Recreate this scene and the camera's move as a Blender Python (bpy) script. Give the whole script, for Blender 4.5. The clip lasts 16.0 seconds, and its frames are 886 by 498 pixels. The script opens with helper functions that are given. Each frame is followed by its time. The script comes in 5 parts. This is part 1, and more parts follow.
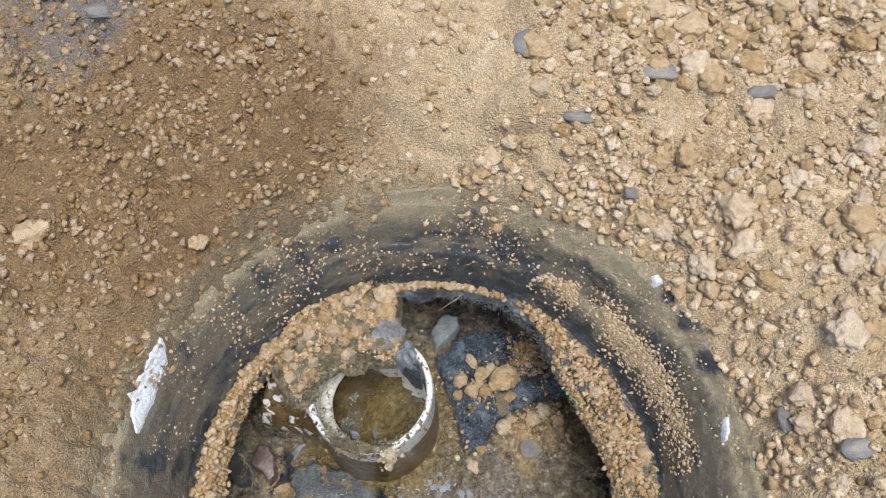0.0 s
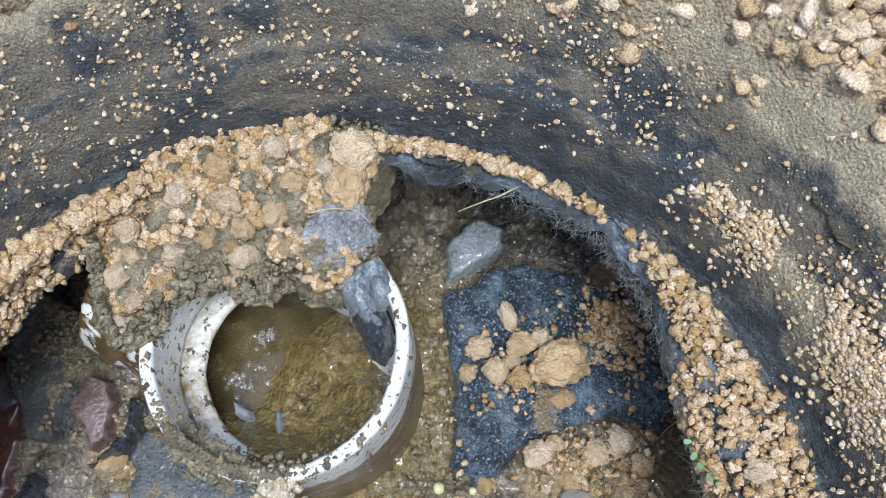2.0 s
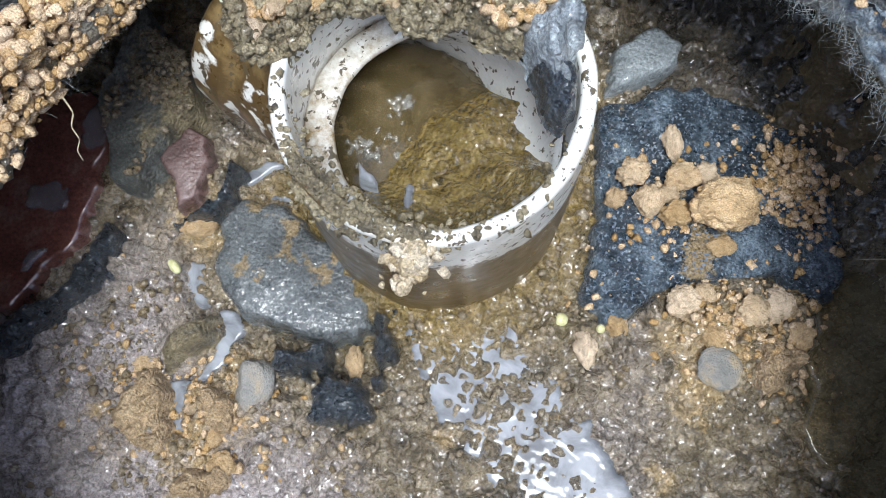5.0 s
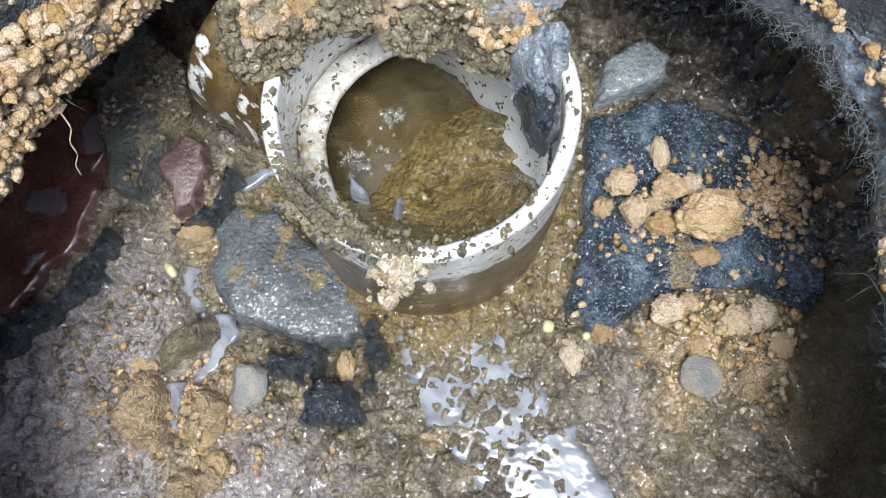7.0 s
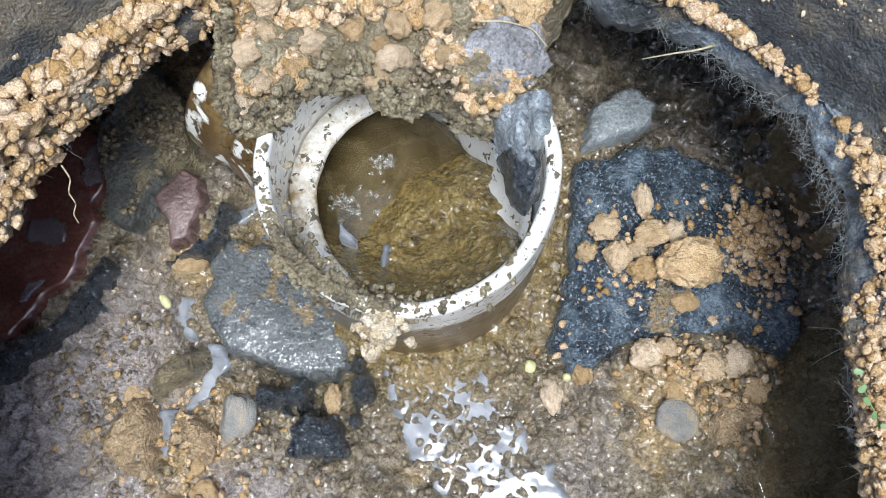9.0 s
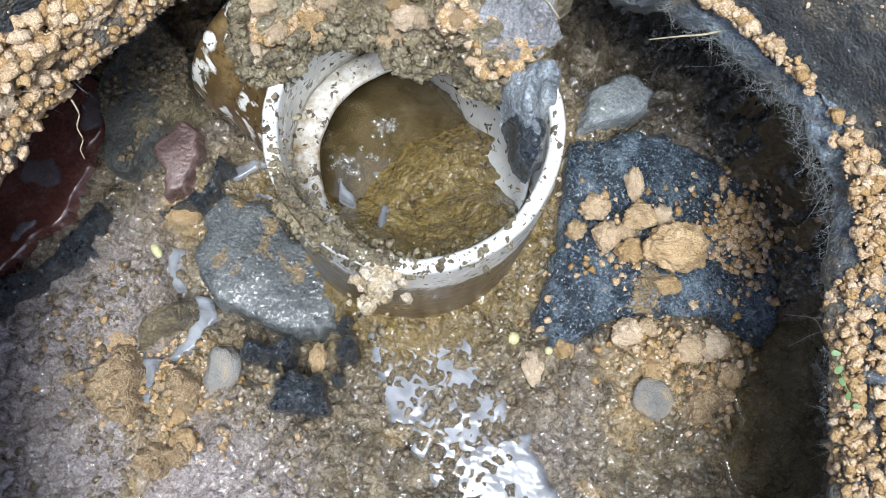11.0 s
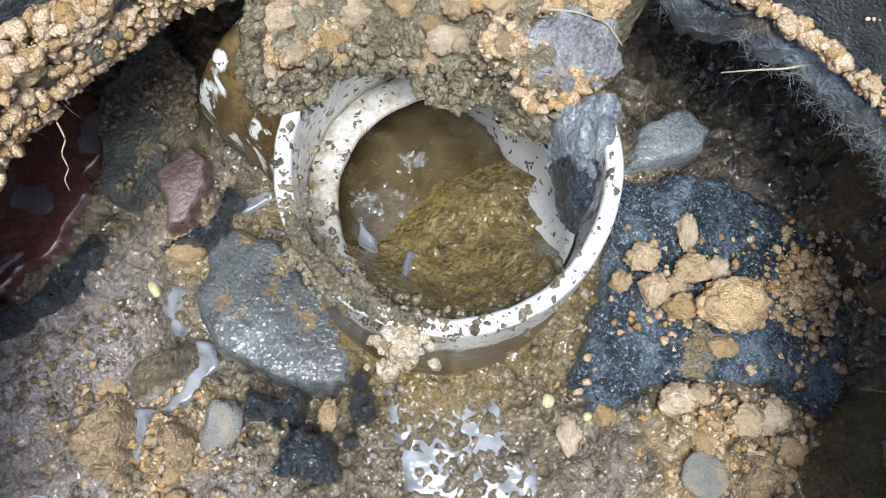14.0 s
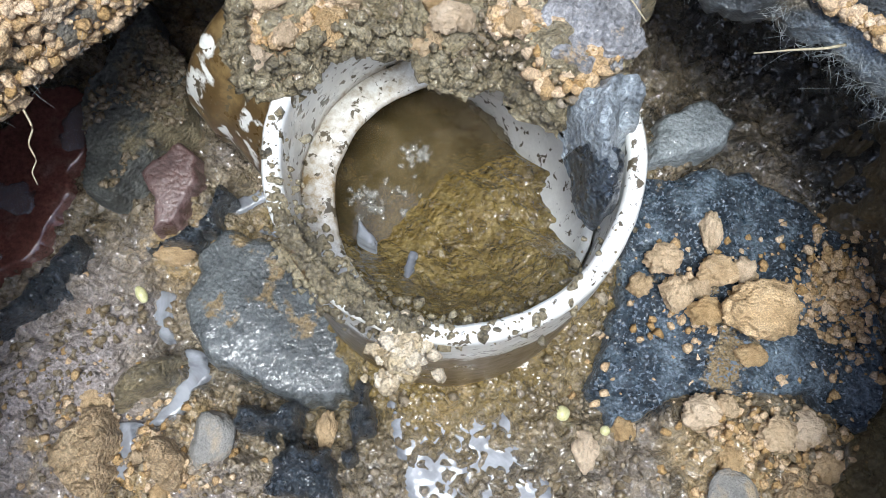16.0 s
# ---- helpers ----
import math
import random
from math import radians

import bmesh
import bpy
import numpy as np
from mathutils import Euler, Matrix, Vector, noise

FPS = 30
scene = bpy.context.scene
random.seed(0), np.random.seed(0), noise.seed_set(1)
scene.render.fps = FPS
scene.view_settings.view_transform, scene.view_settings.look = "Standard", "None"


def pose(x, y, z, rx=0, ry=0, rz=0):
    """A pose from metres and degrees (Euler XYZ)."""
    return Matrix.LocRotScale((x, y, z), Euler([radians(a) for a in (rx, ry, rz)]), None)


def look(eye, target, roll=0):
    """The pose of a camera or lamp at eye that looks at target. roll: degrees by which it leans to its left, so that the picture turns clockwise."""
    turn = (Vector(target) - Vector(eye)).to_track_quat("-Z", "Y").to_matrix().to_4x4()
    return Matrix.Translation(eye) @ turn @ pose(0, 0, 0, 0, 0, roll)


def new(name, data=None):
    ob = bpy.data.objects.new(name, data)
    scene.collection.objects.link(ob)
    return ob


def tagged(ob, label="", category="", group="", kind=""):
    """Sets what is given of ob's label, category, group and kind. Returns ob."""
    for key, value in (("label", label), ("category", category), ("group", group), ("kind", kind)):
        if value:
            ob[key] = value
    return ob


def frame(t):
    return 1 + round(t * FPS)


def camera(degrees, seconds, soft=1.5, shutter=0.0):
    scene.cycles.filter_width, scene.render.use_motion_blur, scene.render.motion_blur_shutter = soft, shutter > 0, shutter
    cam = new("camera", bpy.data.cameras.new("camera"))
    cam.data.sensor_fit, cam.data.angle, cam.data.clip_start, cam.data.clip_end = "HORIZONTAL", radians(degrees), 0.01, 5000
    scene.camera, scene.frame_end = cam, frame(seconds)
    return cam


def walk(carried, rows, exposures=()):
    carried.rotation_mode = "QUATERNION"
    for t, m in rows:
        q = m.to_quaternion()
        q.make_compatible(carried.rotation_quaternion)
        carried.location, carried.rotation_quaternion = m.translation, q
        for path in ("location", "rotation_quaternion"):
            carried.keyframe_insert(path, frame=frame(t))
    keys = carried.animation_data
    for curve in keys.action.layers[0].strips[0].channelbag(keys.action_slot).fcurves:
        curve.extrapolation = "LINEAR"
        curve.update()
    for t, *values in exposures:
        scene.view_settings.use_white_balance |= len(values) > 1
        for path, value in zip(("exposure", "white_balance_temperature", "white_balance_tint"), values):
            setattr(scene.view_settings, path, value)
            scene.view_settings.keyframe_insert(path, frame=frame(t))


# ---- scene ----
cam = camera(53.5, 16.0, soft=0.75)
EXPOSURES = [(0.0, -0.4, 6400, 10), (0.5, -0.3, 5800, 9), (1.0, -0.06, 5800, 9), (1.5, -0.26, 5800, 9), (2.0, -0.06, 5700, 9), (2.5, 0.08, 5600, 9), (3.0, 0.15, 5950, 9), (9.5, 0.20, 6000, 9), (16.0, 0.15, 6050, 9)]
PATH = [
    (0, (0.011, -0.003, 0.939), (-0.012, 0.847, -0.872), -1.7),
    (0.5, (0.06, 0.02, 0.821), (-0.094, 0.589, -1.091), -2.0),
    (1, (0.119, 0.11, 0.821), (-0.122, 0.616, -1.099), -11.5),
    (1.5, (0.079, 0.145, 0.652), (-0.134, 0.743, -1.245), -6.1),
    (2, (0.024, 0.167, 0.513), (-0.128, 0.774, -1.387), -0.4),
    (2.5, (-0.002, 0.164, 0.44), (-0.181, 0.682, -1.483), -0.1),
    (3, (-0.013, 0.142, 0.42), (-0.21, 0.599, -1.517), -1.3),
    (3.5, (-0.014, 0.133, 0.417), (-0.21, 0.586, -1.521), -0.7),
    (4, (-0.007, 0.124, 0.42), (-0.203, 0.569, -1.519), -0.8),
    (4.5, (-0.009, 0.114, 0.425), (-0.205, 0.522, -1.523), -1.7),
    (6.8, (-0.012, 0.122, 0.439), (-0.196, 0.503, -1.516), -1.4),
    (7, (-0.009, 0.124, 0.441), (-0.192, 0.492, -1.517), -1.8),
    (7.5, (-0.008, 0.135, 0.457), (-0.192, 0.503, -1.5), -1.4),
    (8, (-0.006, 0.141, 0.464), (-0.188, 0.506, -1.494), -1.4),
    (8.5, (-0.008, 0.14, 0.458), (-0.191, 0.498, -1.501), -1.5),
    (9, (-0.011, 0.145, 0.458), (-0.192, 0.502, -1.501), -0.8),
    (9.5, (-0.008, 0.141, 0.454), (-0.187, 0.491, -1.507), -1.0),
    (9.7, (-0.003, 0.138, 0.453), (-0.183, 0.487, -1.508), -1.1),
    (11.8, (-0.02, 0.127, 0.467), (-0.104, 0.512, -1.494), 19.5),
    (12, (-0.02, 0.128, 0.463), (-0.108, 0.508, -1.499), 18.9),
    (12.5, (-0.024, 0.139, 0.451), (-0.119, 0.522, -1.509), 18.1),
    (13, (-0.03, 0.14, 0.449), (-0.122, 0.537, -1.509), 19.9),
    (13.5, (-0.03, 0.138, 0.445), (-0.121, 0.535, -1.513), 20.4),
    (14, (-0.029, 0.142, 0.418), (-0.2, 0.547, -1.533), 8.9),
    (14.5, (-0.024, 0.146, 0.394), (-0.203, 0.551, -1.557), 8.0),
    (15, (-0.025, 0.146, 0.391), (-0.215, 0.555, -1.557), 6.9),
    (15.5, (-0.029, 0.146, 0.389), (-0.223, 0.555, -1.558), 6.4),
    (16, (-0.029, 0.146, 0.39), (-0.226, 0.555, -1.557), 6.0),
]
walk(cam, [(t, look(eye, target, roll)) for t, eye, target, roll in PATH], EXPOSURES)
SKY, SUN = 0.21, 3.6

# ---- light: an open, overcast sky, brightest behind the camera ----
world = bpy.data.worlds.new("sky")
scene.world = world
world.use_nodes = True
wn = world.node_tree.nodes
sky = wn.new("ShaderNodeTexSky")
sky.sky_type, sky.sun_disc = "NISHITA", False
sky.sun_elevation, sky.sun_rotation = radians(76), radians(149)
sky.air_density, sky.dust_density, sky.ozone_density = 1.0, 3.0, 1.0
world.node_tree.links.new(sky.outputs[0], wn["Background"].inputs[0])
wn["Background"].inputs[1].default_value = SKY
sun = new("sun", bpy.data.lights.new("sun", "SUN"))
sun.data.energy, sun.data.angle, sun.data.color = SUN, radians(24), (0.97, 1.0, 0.97)
sun.matrix_world = look((0.12, -0.20, 0.96), (0, 0, 0))


# ---- noise on arrays ----
def lattice(ix, iy, iz):
    h = (ix.astype(np.int64) * 374761393 + iy.astype(np.int64) * 668265263 + iz.astype(np.int64) * 2147483647) & 0xFFFFFFFF
    h = ((h ^ (h >> 13)) * 1274126177) & 0xFFFFFFFF
    h = ((h ^ (h >> 16)) * 2246822519) & 0xFFFFFFFF
    return ((h ^ (h >> 15)) & 0xFFFFFF) / float(0xFFFFFF)


def vnoise(x, y, z):
    x, y, z = np.broadcast_arrays(np.asarray(x, float), np.asarray(y, float), np.asarray(z, float))
    fx, fy, fz = np.floor(x), np.floor(y), np.floor(z)
    u, v, w = x - fx, y - fy, z - fz
    u, v, w = u * u * (3 - 2 * u), v * v * (3 - 2 * v), w * w * (3 - 2 * w)
    r = 0
    for a in (0, 1):
        for b in (0, 1):
            for c in (0, 1):
                k = (u if a else 1 - u) * (v if b else 1 - v) * (w if c else 1 - w)
                r = r + k * lattice(fx + a, fy + b, fz + c)
    return 2 * r - 1


def fbm(x, y, z=0.0, f=1.0, octaves=4, gain=0.5):
    total, amp = 0, 1.0
    for o in range(octaves):
        total = total + amp * vnoise(np.asarray(x) * f + 17.3 * o, np.asarray(y) * f - 9.1 * o, np.asarray(z) * f + 4.7 * o)
        f, amp = f * 2.03, amp * gain
    return total


def crumble(x, y, cell, seed=0, fill=0.9):
    """Height of round crumbs packed on a jittered grid, in units of cell."""
    x, y = np.asarray(x) / cell, np.asarray(y) / cell
    fx, fy = np.floor(x), np.floor(y)
    best = np.zeros(np.broadcast(x, y).shape)
    for a in (-1, 0, 1):
        for b in (-1, 0, 1):
            gx, gy = fx + a, fy + b
            s = np.full_like(gx, seed)
            px, py = gx + lattice(gx, gy, s), gy + lattice(gx, gy, s + 7)
            rad = 0.25 + 0.5 * lattice(gx, gy, s + 13)
            rad = rad * (lattice(gx, gy, s + 19) < fill)
            d2 = (x - px) ** 2 + (y - py) ** 2
            best = np.maximum(best, np.sqrt(np.maximum(rad * rad - d2, 0)))
    return best


def smooth(a, b, v):
    t = np.clip((np.asarray(v, float) - a) / (b - a), 0, 1)
    return t * t * (3 - 2 * t)


def line_dist(x, y, line):
    """Distance from a broken line."""
    best = np.full(np.broadcast(x, y).shape, 9.0)
    for (ax, ay), (bx, by) in zip(line[:-1], line[1:]):
        dx, dy = bx - ax, by - ay
        t = np.clip(((x - ax) * dx + (y - ay) * dy) / (dx * dx + dy * dy), 0, 1)
        best = np.minimum(best, np.hypot(x - ax - t * dx, y - ay - t * dy))
    return best


def poly_dist(x, y, poly):
    """Signed distance to a closed outline, positive inside."""
    d = line_dist(x, y, list(poly) + [poly[0]])
    inside = np.zeros(d.shape, bool)
    for (ax, ay), (bx, by) in zip(poly, list(poly[1:]) + [poly[0]]):
        if ay != by:
            cross = (ay > y) != (by > y)
            inside ^= cross & (x < (bx - ax) * (y - ay) / (by - ay) + ax)
    return np.where(inside, d, -d)


# ---- materials ----
def shader(name):
    m = bpy.data.materials.new(name)
    m.use_nodes = True
    return m, m.node_tree.nodes, m.node_tree.links, m.node_tree.nodes["Principled BSDF"]


def ramp(nodes, stops):
    r = nodes.new("ShaderNodeValToRGB")
    e = r.color_ramp.elements
    while len(e) < len(stops):
        e.new(0.5)
    for el, (p, c) in zip(e, stops):
        el.position, el.color = p, (*c, 1) if len(c) == 3 else c
    return r


def tex_noise(nodes, links, co, scale, detail=6, rough=0.6, w=0.0):
    n = nodes.new("ShaderNodeTexNoise")
    n.inputs["Scale"].default_value, n.inputs["Detail"].default_value, n.inputs["Roughness"].default_value = scale, detail, rough
    n.inputs["Distortion"].default_value = w
    links.new(co, n.inputs["Vector"])
    return n


def tone(c):
    """Overcast-day balance of a pigment."""
    return (c[0] * 0.925, c[1] * 1.03, c[2] * 1.07)


def earth(name, cols, rough=(0.8, 1.0), scale=45, bump=0.5, relief=0.004, cell=None, toned=True, masks=(), vary=0.0, island=False, coat=0.0, fine=900, spots=None, grain=0.35):
    """Soil, mud, rubber or stone: a colour ramp on noise, fine grain, masks by point attributes."""
    m, n, l, p = shader(name)
    if toned:
        cols = [tone(c) for c in cols]
        masks = [(q, tone(c), w) for q, c, w in masks]
    co = n.new("ShaderNodeTexCoord").outputs["Object"]
    if vary or island:
        rnd = n.new("ShaderNodeNewGeometry").outputs["Random Per Island"] if island else n.new("ShaderNodeObjectInfo").outputs["Random"]
        shift = n.new("ShaderNodeVectorMath")
        shift.operation = "MULTIPLY_ADD"
        comb = n.new("ShaderNodeCombineXYZ")
        l.new(rnd, comb.inputs[0]), l.new(rnd, comb.inputs[1])
        l.new(comb.outputs[0], shift.inputs[0])
        shift.inputs[1].default_value = (9, 5, 3)
        l.new(co, shift.inputs[2])
        co = shift.outputs[0]
    big = tex_noise(n, l, co, scale, 5)
    r = ramp(n, [(0.25 + 0.5 * i / (len(cols) - 1), c) for i, c in enumerate(cols)])
    l.new(big.outputs[0], r.inputs[0])
    col = r.outputs[0]
    for attr, c, sharp in masks:
        at = n.new("ShaderNodeAttribute")
        at.attribute_name = attr
        edge = tex_noise(n, l, co, scale * 5, 6, 0.7)
        add = n.new("ShaderNodeMath")
        add.operation = "MULTIPLY_ADD"
        l.new(edge.outputs[0], add.inputs[0])
        add.inputs[1].default_value = 0.9
        l.new(at.outputs["Fac"], add.inputs[2])
        rm = n.new("ShaderNodeMapRange")
        l.new(add.outputs[0], rm.inputs[0])
        rm.inputs[1].default_value, rm.inputs[2].default_value = 0.95 - sharp, 0.95 + sharp
        mx = n.new("ShaderNodeMix")
        mx.data_type = "RGBA"
        l.new(rm.outputs[0], mx.inputs[0]), l.new(col, mx.inputs[6])
        mx.inputs[7].default_value = (*c, 1)
        col = mx.outputs[2]
    g = tex_noise(n, l, co, fine, 3, 0.7)
    gm = n.new("ShaderNodeMapRange")
    l.new(g.outputs[0], gm.inputs[0])
    gm.inputs[1].default_value, gm.inputs[2].default_value = 0.3, 0.7
    gm.inputs[3].default_value, gm.inputs[4].default_value = 1 - grain, 1 + grain
    hs = n.new("ShaderNodeHueSaturation")
    l.new(gm.outputs[0], hs.inputs["Value"]), l.new(col, hs.inputs["Color"])
    col = hs.outputs[0]
    if vary:
        v = n.new("ShaderNodeMapRange")
        l.new(rnd, v.inputs[0])
        v.inputs[3].default_value, v.inputs[4].default_value = 1 - vary, 1 + vary
        h2 = n.new("ShaderNodeHueSaturation")
        l.new(v.outputs[0], h2.inputs["Value"]), l.new(col, h2.inputs["Color"])
        s2 = n.new("ShaderNodeMapRange")
        l.new(rnd, s2.inputs[0])
        s2.inputs[3].default_value, s2.inputs[4].default_value = 1.15, 0.75
        l.new(s2.outputs[0], h2.inputs["Saturation"])
        col = h2.outputs[0]
    if spots:
        size, c, low = spots
        sp = tex_noise(n, l, co, size, 4, 0.55, 0.4)
        sm = n.new("ShaderNodeMapRange")
        l.new(sp.outputs[0], sm.inputs[0])
        sm.inputs[1].default_value, sm.inputs[2].default_value = low, low + 0.03
        mx = n.new("ShaderNodeMix")
        mx.data_type = "RGBA"
        l.new(sm.outputs[0], mx.inputs[0]), l.new(col, mx.inputs[6])
        mx.inputs[7].default_value = (*c, 1)
        col = mx.outputs[2]
    l.new(col, p.inputs["Base Color"])
    p.inputs["Specular IOR Level"].default_value = 0.35 if rough[0] > 0.6 else 0.6
    rr = n.new("ShaderNodeMapRange")
    l.new(tex_noise(n, l, co, scale * 2.5, 4).outputs[0], rr.inputs[0])
    rr.inputs[1].default_value, rr.inputs[2].default_value = 0.35, 0.65
    rr.inputs[3].default_value, rr.inputs[4].default_value = rough
    l.new(rr.outputs[0], p.inputs["Roughness"])
    b = n.new("ShaderNodeBump")
    b.inputs["Strength"].default_value, b.inputs["Distance"].default_value = bump, relief
    cell = cell or fine * 0.6
    bn = tex_noise(n, l, co, cell * 0.45, 5, 0.7)
    vo = n.new("ShaderNodeTexVoronoi")
    vo.inputs["Scale"].default_value = cell
    warp = n.new("ShaderNodeVectorMath")
    warp.operation = "MULTIPLY_ADD"
    l.new(bn.outputs["Color"], warp.inputs[0])
    warp.inputs[1].default_value = (0.35 / cell,) * 3
    l.new(co, warp.inputs[2]), l.new(warp.outputs[0], vo.inputs["Vector"])
    high = n.new("ShaderNodeMath")
    high.operation = "MULTIPLY_ADD"
    l.new(vo.outputs["Distance"], high.inputs[0])
    high.inputs[1].default_value = -0.38 if rough[0] > 0.6 else -0.30
    l.new(bn.outputs[0], high.inputs[2])
    l.new(high.outputs[0], b.inputs["Height"])
    l.new(b.outputs[0], p.inputs["Normal"])
    p.inputs["Coat Weight"].default_value, p.inputs["Coat Roughness"].default_value = coat, 0.05
    p.inputs["Coat IOR"].default_value = 1.7
    if coat:
        film = n.new("ShaderNodeBump")
        film.inputs["Strength"].default_value, film.inputs["Distance"].default_value = 0.8, 0.5 * relief
        l.new(tex_noise(n, l, co, cell * 0.55, 2, 0.5, 0.8).outputs[0], film.inputs["Height"])
        l.new(film.outputs[0], p.inputs["Coat Normal"])
    return m


def liquid(name, col, alpha, rough=0.04, ripple=0.15, scum=None, coat=1.0):
    m, n, l, p = shader(name)
    p.inputs["Base Color"].default_value = (*col, 1)
    co = n.new("ShaderNodeTexCoord").outputs["Object"]
    cl = tex_noise(n, l, co, 60, 4, 0.6, 0.6)
    r = ramp(n, [(0.35, [c * 0.75 for c in col]), (0.65, scum or [min(1, c * 1.2) for c in col])])
    l.new(cl.outputs[0], r.inputs[0]), l.new(r.outputs[0], p.inputs["Base Color"])
    p.inputs["Roughness"].default_value, p.inputs["Alpha"].default_value, p.inputs["IOR"].default_value = rough, alpha, 1.33
    p.inputs["Coat Weight"].default_value, p.inputs["Coat Roughness"].default_value = coat, 0.03
    b = n.new("ShaderNodeBump")
    b.inputs["Strength"].default_value, b.inputs["Distance"].default_value = ripple, 0.001
    l.new(tex_noise(n, l, co, 90, 2).outputs[0], b.inputs["Height"])
    l.new(b.outputs[0], p.inputs["Normal"]), l.new(b.outputs[0], p.inputs["Coat Normal"])
    return m


TAN, TAN2, OCHRE, BROWN = (0.57, 0.40, 0.225), (0.60, 0.43, 0.25), (0.20, 0.115, 0.035), (0.17, 0.10, 0.05)
SOIL = earth("dry_soil", [(0.45, 0.325, 0.18), (0.62, 0.465, 0.29), (0.74, 0.58, 0.385)], (0.85, 1.0), 22, 1.0, 0.0045, 480, False,
             masks=[("brown", (0.30, 0.195, 0.10), 0.3), ("olive", (0.23, 0.19, 0.125), 0.3), ("grey", (0.27, 0.235, 0.21), 0.2)], fine=700, grain=0.5)
CLOD = earth("soil_clod", [(0.43, 0.295, 0.16), (0.60, 0.43, 0.25), (0.71, 0.54, 0.345)], (0.85, 1.0), 1.6, 1.0, 0.0016, 12, False, vary=0.16, grain=0.5, fine=26)
CRUMB = earth("soil_crumb", [(0.43, 0.30, 0.165), (0.62, 0.45, 0.27), (0.73, 0.56, 0.36)], (0.85, 1.0), 60, 1.0, 0.0018, 700, False, vary=0.24, grain=0.5, island=True, fine=1300)
PITCRUMB = earth("orange_soil_crumb", [(0.34, 0.22, 0.105), (0.51, 0.345, 0.18), (0.61, 0.44, 0.255)], (0.85, 1.0), 60, 1.0, 0.0018, 700, False, vary=0.24, grain=0.5, island=True, fine=1300)
DARKCRUMB = earth("wet_crumb", [(0.12, 0.08, 0.045), (0.25, 0.17, 0.095), (0.38, 0.27, 0.16)], (0.12, 0.45), 80, 0.8, 0.003, 800, coat=0.8, vary=0.3, island=True, fine=1300)
RUBBER = earth("worn_rubber", [(0.022, 0.023, 0.026), (0.05, 0.050, 0.052), (0.10, 0.098, 0.095)], (0.35, 0.75), 70, 1.0, 0.0035, 800,
               masks=[("pale", (0.30, 0.32, 0.35), 0.3), ("dust", (0.185, 0.14, 0.095), 0.28), ("sand", (0.45, 0.335, 0.205), 0.22)], fine=1000, grain=0.5, coat=0.25)
# the dark mask mixes blotchy mud tone with shade painted under the tyre
FLOORMUD = earth("wet_mud", [(0.05, 0.036, 0.024), (0.20, 0.142, 0.085), (0.46, 0.335, 0.215)], (0.06, 0.40), 75, 1.0, 0.008, 300,
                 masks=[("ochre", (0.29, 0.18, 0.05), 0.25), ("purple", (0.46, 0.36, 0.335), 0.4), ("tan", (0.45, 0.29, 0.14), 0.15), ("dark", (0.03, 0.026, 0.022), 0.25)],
                 fine=800, coat=0.9, grain=0.5)
WALL = earth("damp_earth", [(0.05, 0.033, 0.016), (0.12, 0.076, 0.032), (0.22, 0.14, 0.058)], (0.3, 0.8), 50, 1.0, 0.008, 300, fine=700, coat=0.5, spots=(420, (0.34, 0.25, 0.15), 0.66))
PVC = earth("soiled_white_plastic", [(0.62, 0.61, 0.55), (0.74, 0.73, 0.68), (0.80, 0.80, 0.77)], (0.25, 0.45), 40, 0.10, 0.001, 200, False,
            masks=[("mud", (0.10, 0.062, 0.024), 0.10), ("ochre", (0.25, 0.17, 0.07), 0.16)], fine=500, spots=(230, (0.09, 0.07, 0.04), 0.59), coat=0.3, grain=0.06)
CAKED = earth("caked_mud", [(0.04, 0.03, 0.02), (0.29, 0.21, 0.115), (0.53, 0.41, 0.255)], (0.25, 0.8), 90, 1.0, 0.006, 520, coat=0.4, fine=1100, grain=0.5)
SLUDGE = earth("wet_sludge", [(0.10, 0.06, 0.014), (0.25, 0.155, 0.038), (0.42, 0.28, 0.10)], (0.06, 0.3), 110, 1.0, 0.008, 360, fine=700, coat=1.0, spots=(520, (0.40, 0.31, 0.17), 0.70))
FELT = earth("tarred_felt", [(0.014, 0.018, 0.024), (0.048, 0.065, 0.086), (0.30, 0.35, 0.41)], (0.2, 0.5), 60, 1.0, 0.008, 520, fine=900, coat=0.35, grain=0.7, spots=(620, (0.24, 0.30, 0.38), 0.57), masks=[("sand", (0.36, 0.24, 0.125), 0.06)])
TAR = earth("black_tar", [(0.008, 0.010, 0.014), (0.022, 0.027, 0.034), (0.06, 0.072, 0.085)], (0.2, 0.5), 90, 1.0, 0.008, 480, fine=1000, grain=0.6, coat=0.5, spots=(640, (0.085, 0.11, 0.145), 0.58))
LUMP = earth("damp_tan_earth", [(0.30, 0.205, 0.11), (0.50, 0.355, 0.205), (0.63, 0.475, 0.295)], (0.5, 0.9), 110, 1.0, 0.009, 420, False, fine=1000, grain=0.5, coat=0.08, spots=(520, (0.62, 0.47, 0.29), 0.60))
SHARD = earth("purple_clay", [(0.065, 0.034, 0.032), (0.13, 0.068, 0.06), (0.22, 0.14, 0.125)], (0.2, 0.5), 90, 0.6, 0.002, 500, fine=900, coat=0.35)
CRUSTGREY = earth("grey_crust", [(0.14, 0.14, 0.14), (0.30, 0.295, 0.30), (0.50, 0.49, 0.50)], (0.3, 0.7), 90, 1.0, 0.005, 420, False, fine=900, coat=0.3, grain=0.45, masks=[("sand", (0.42, 0.30, 0.17), 0.08)])
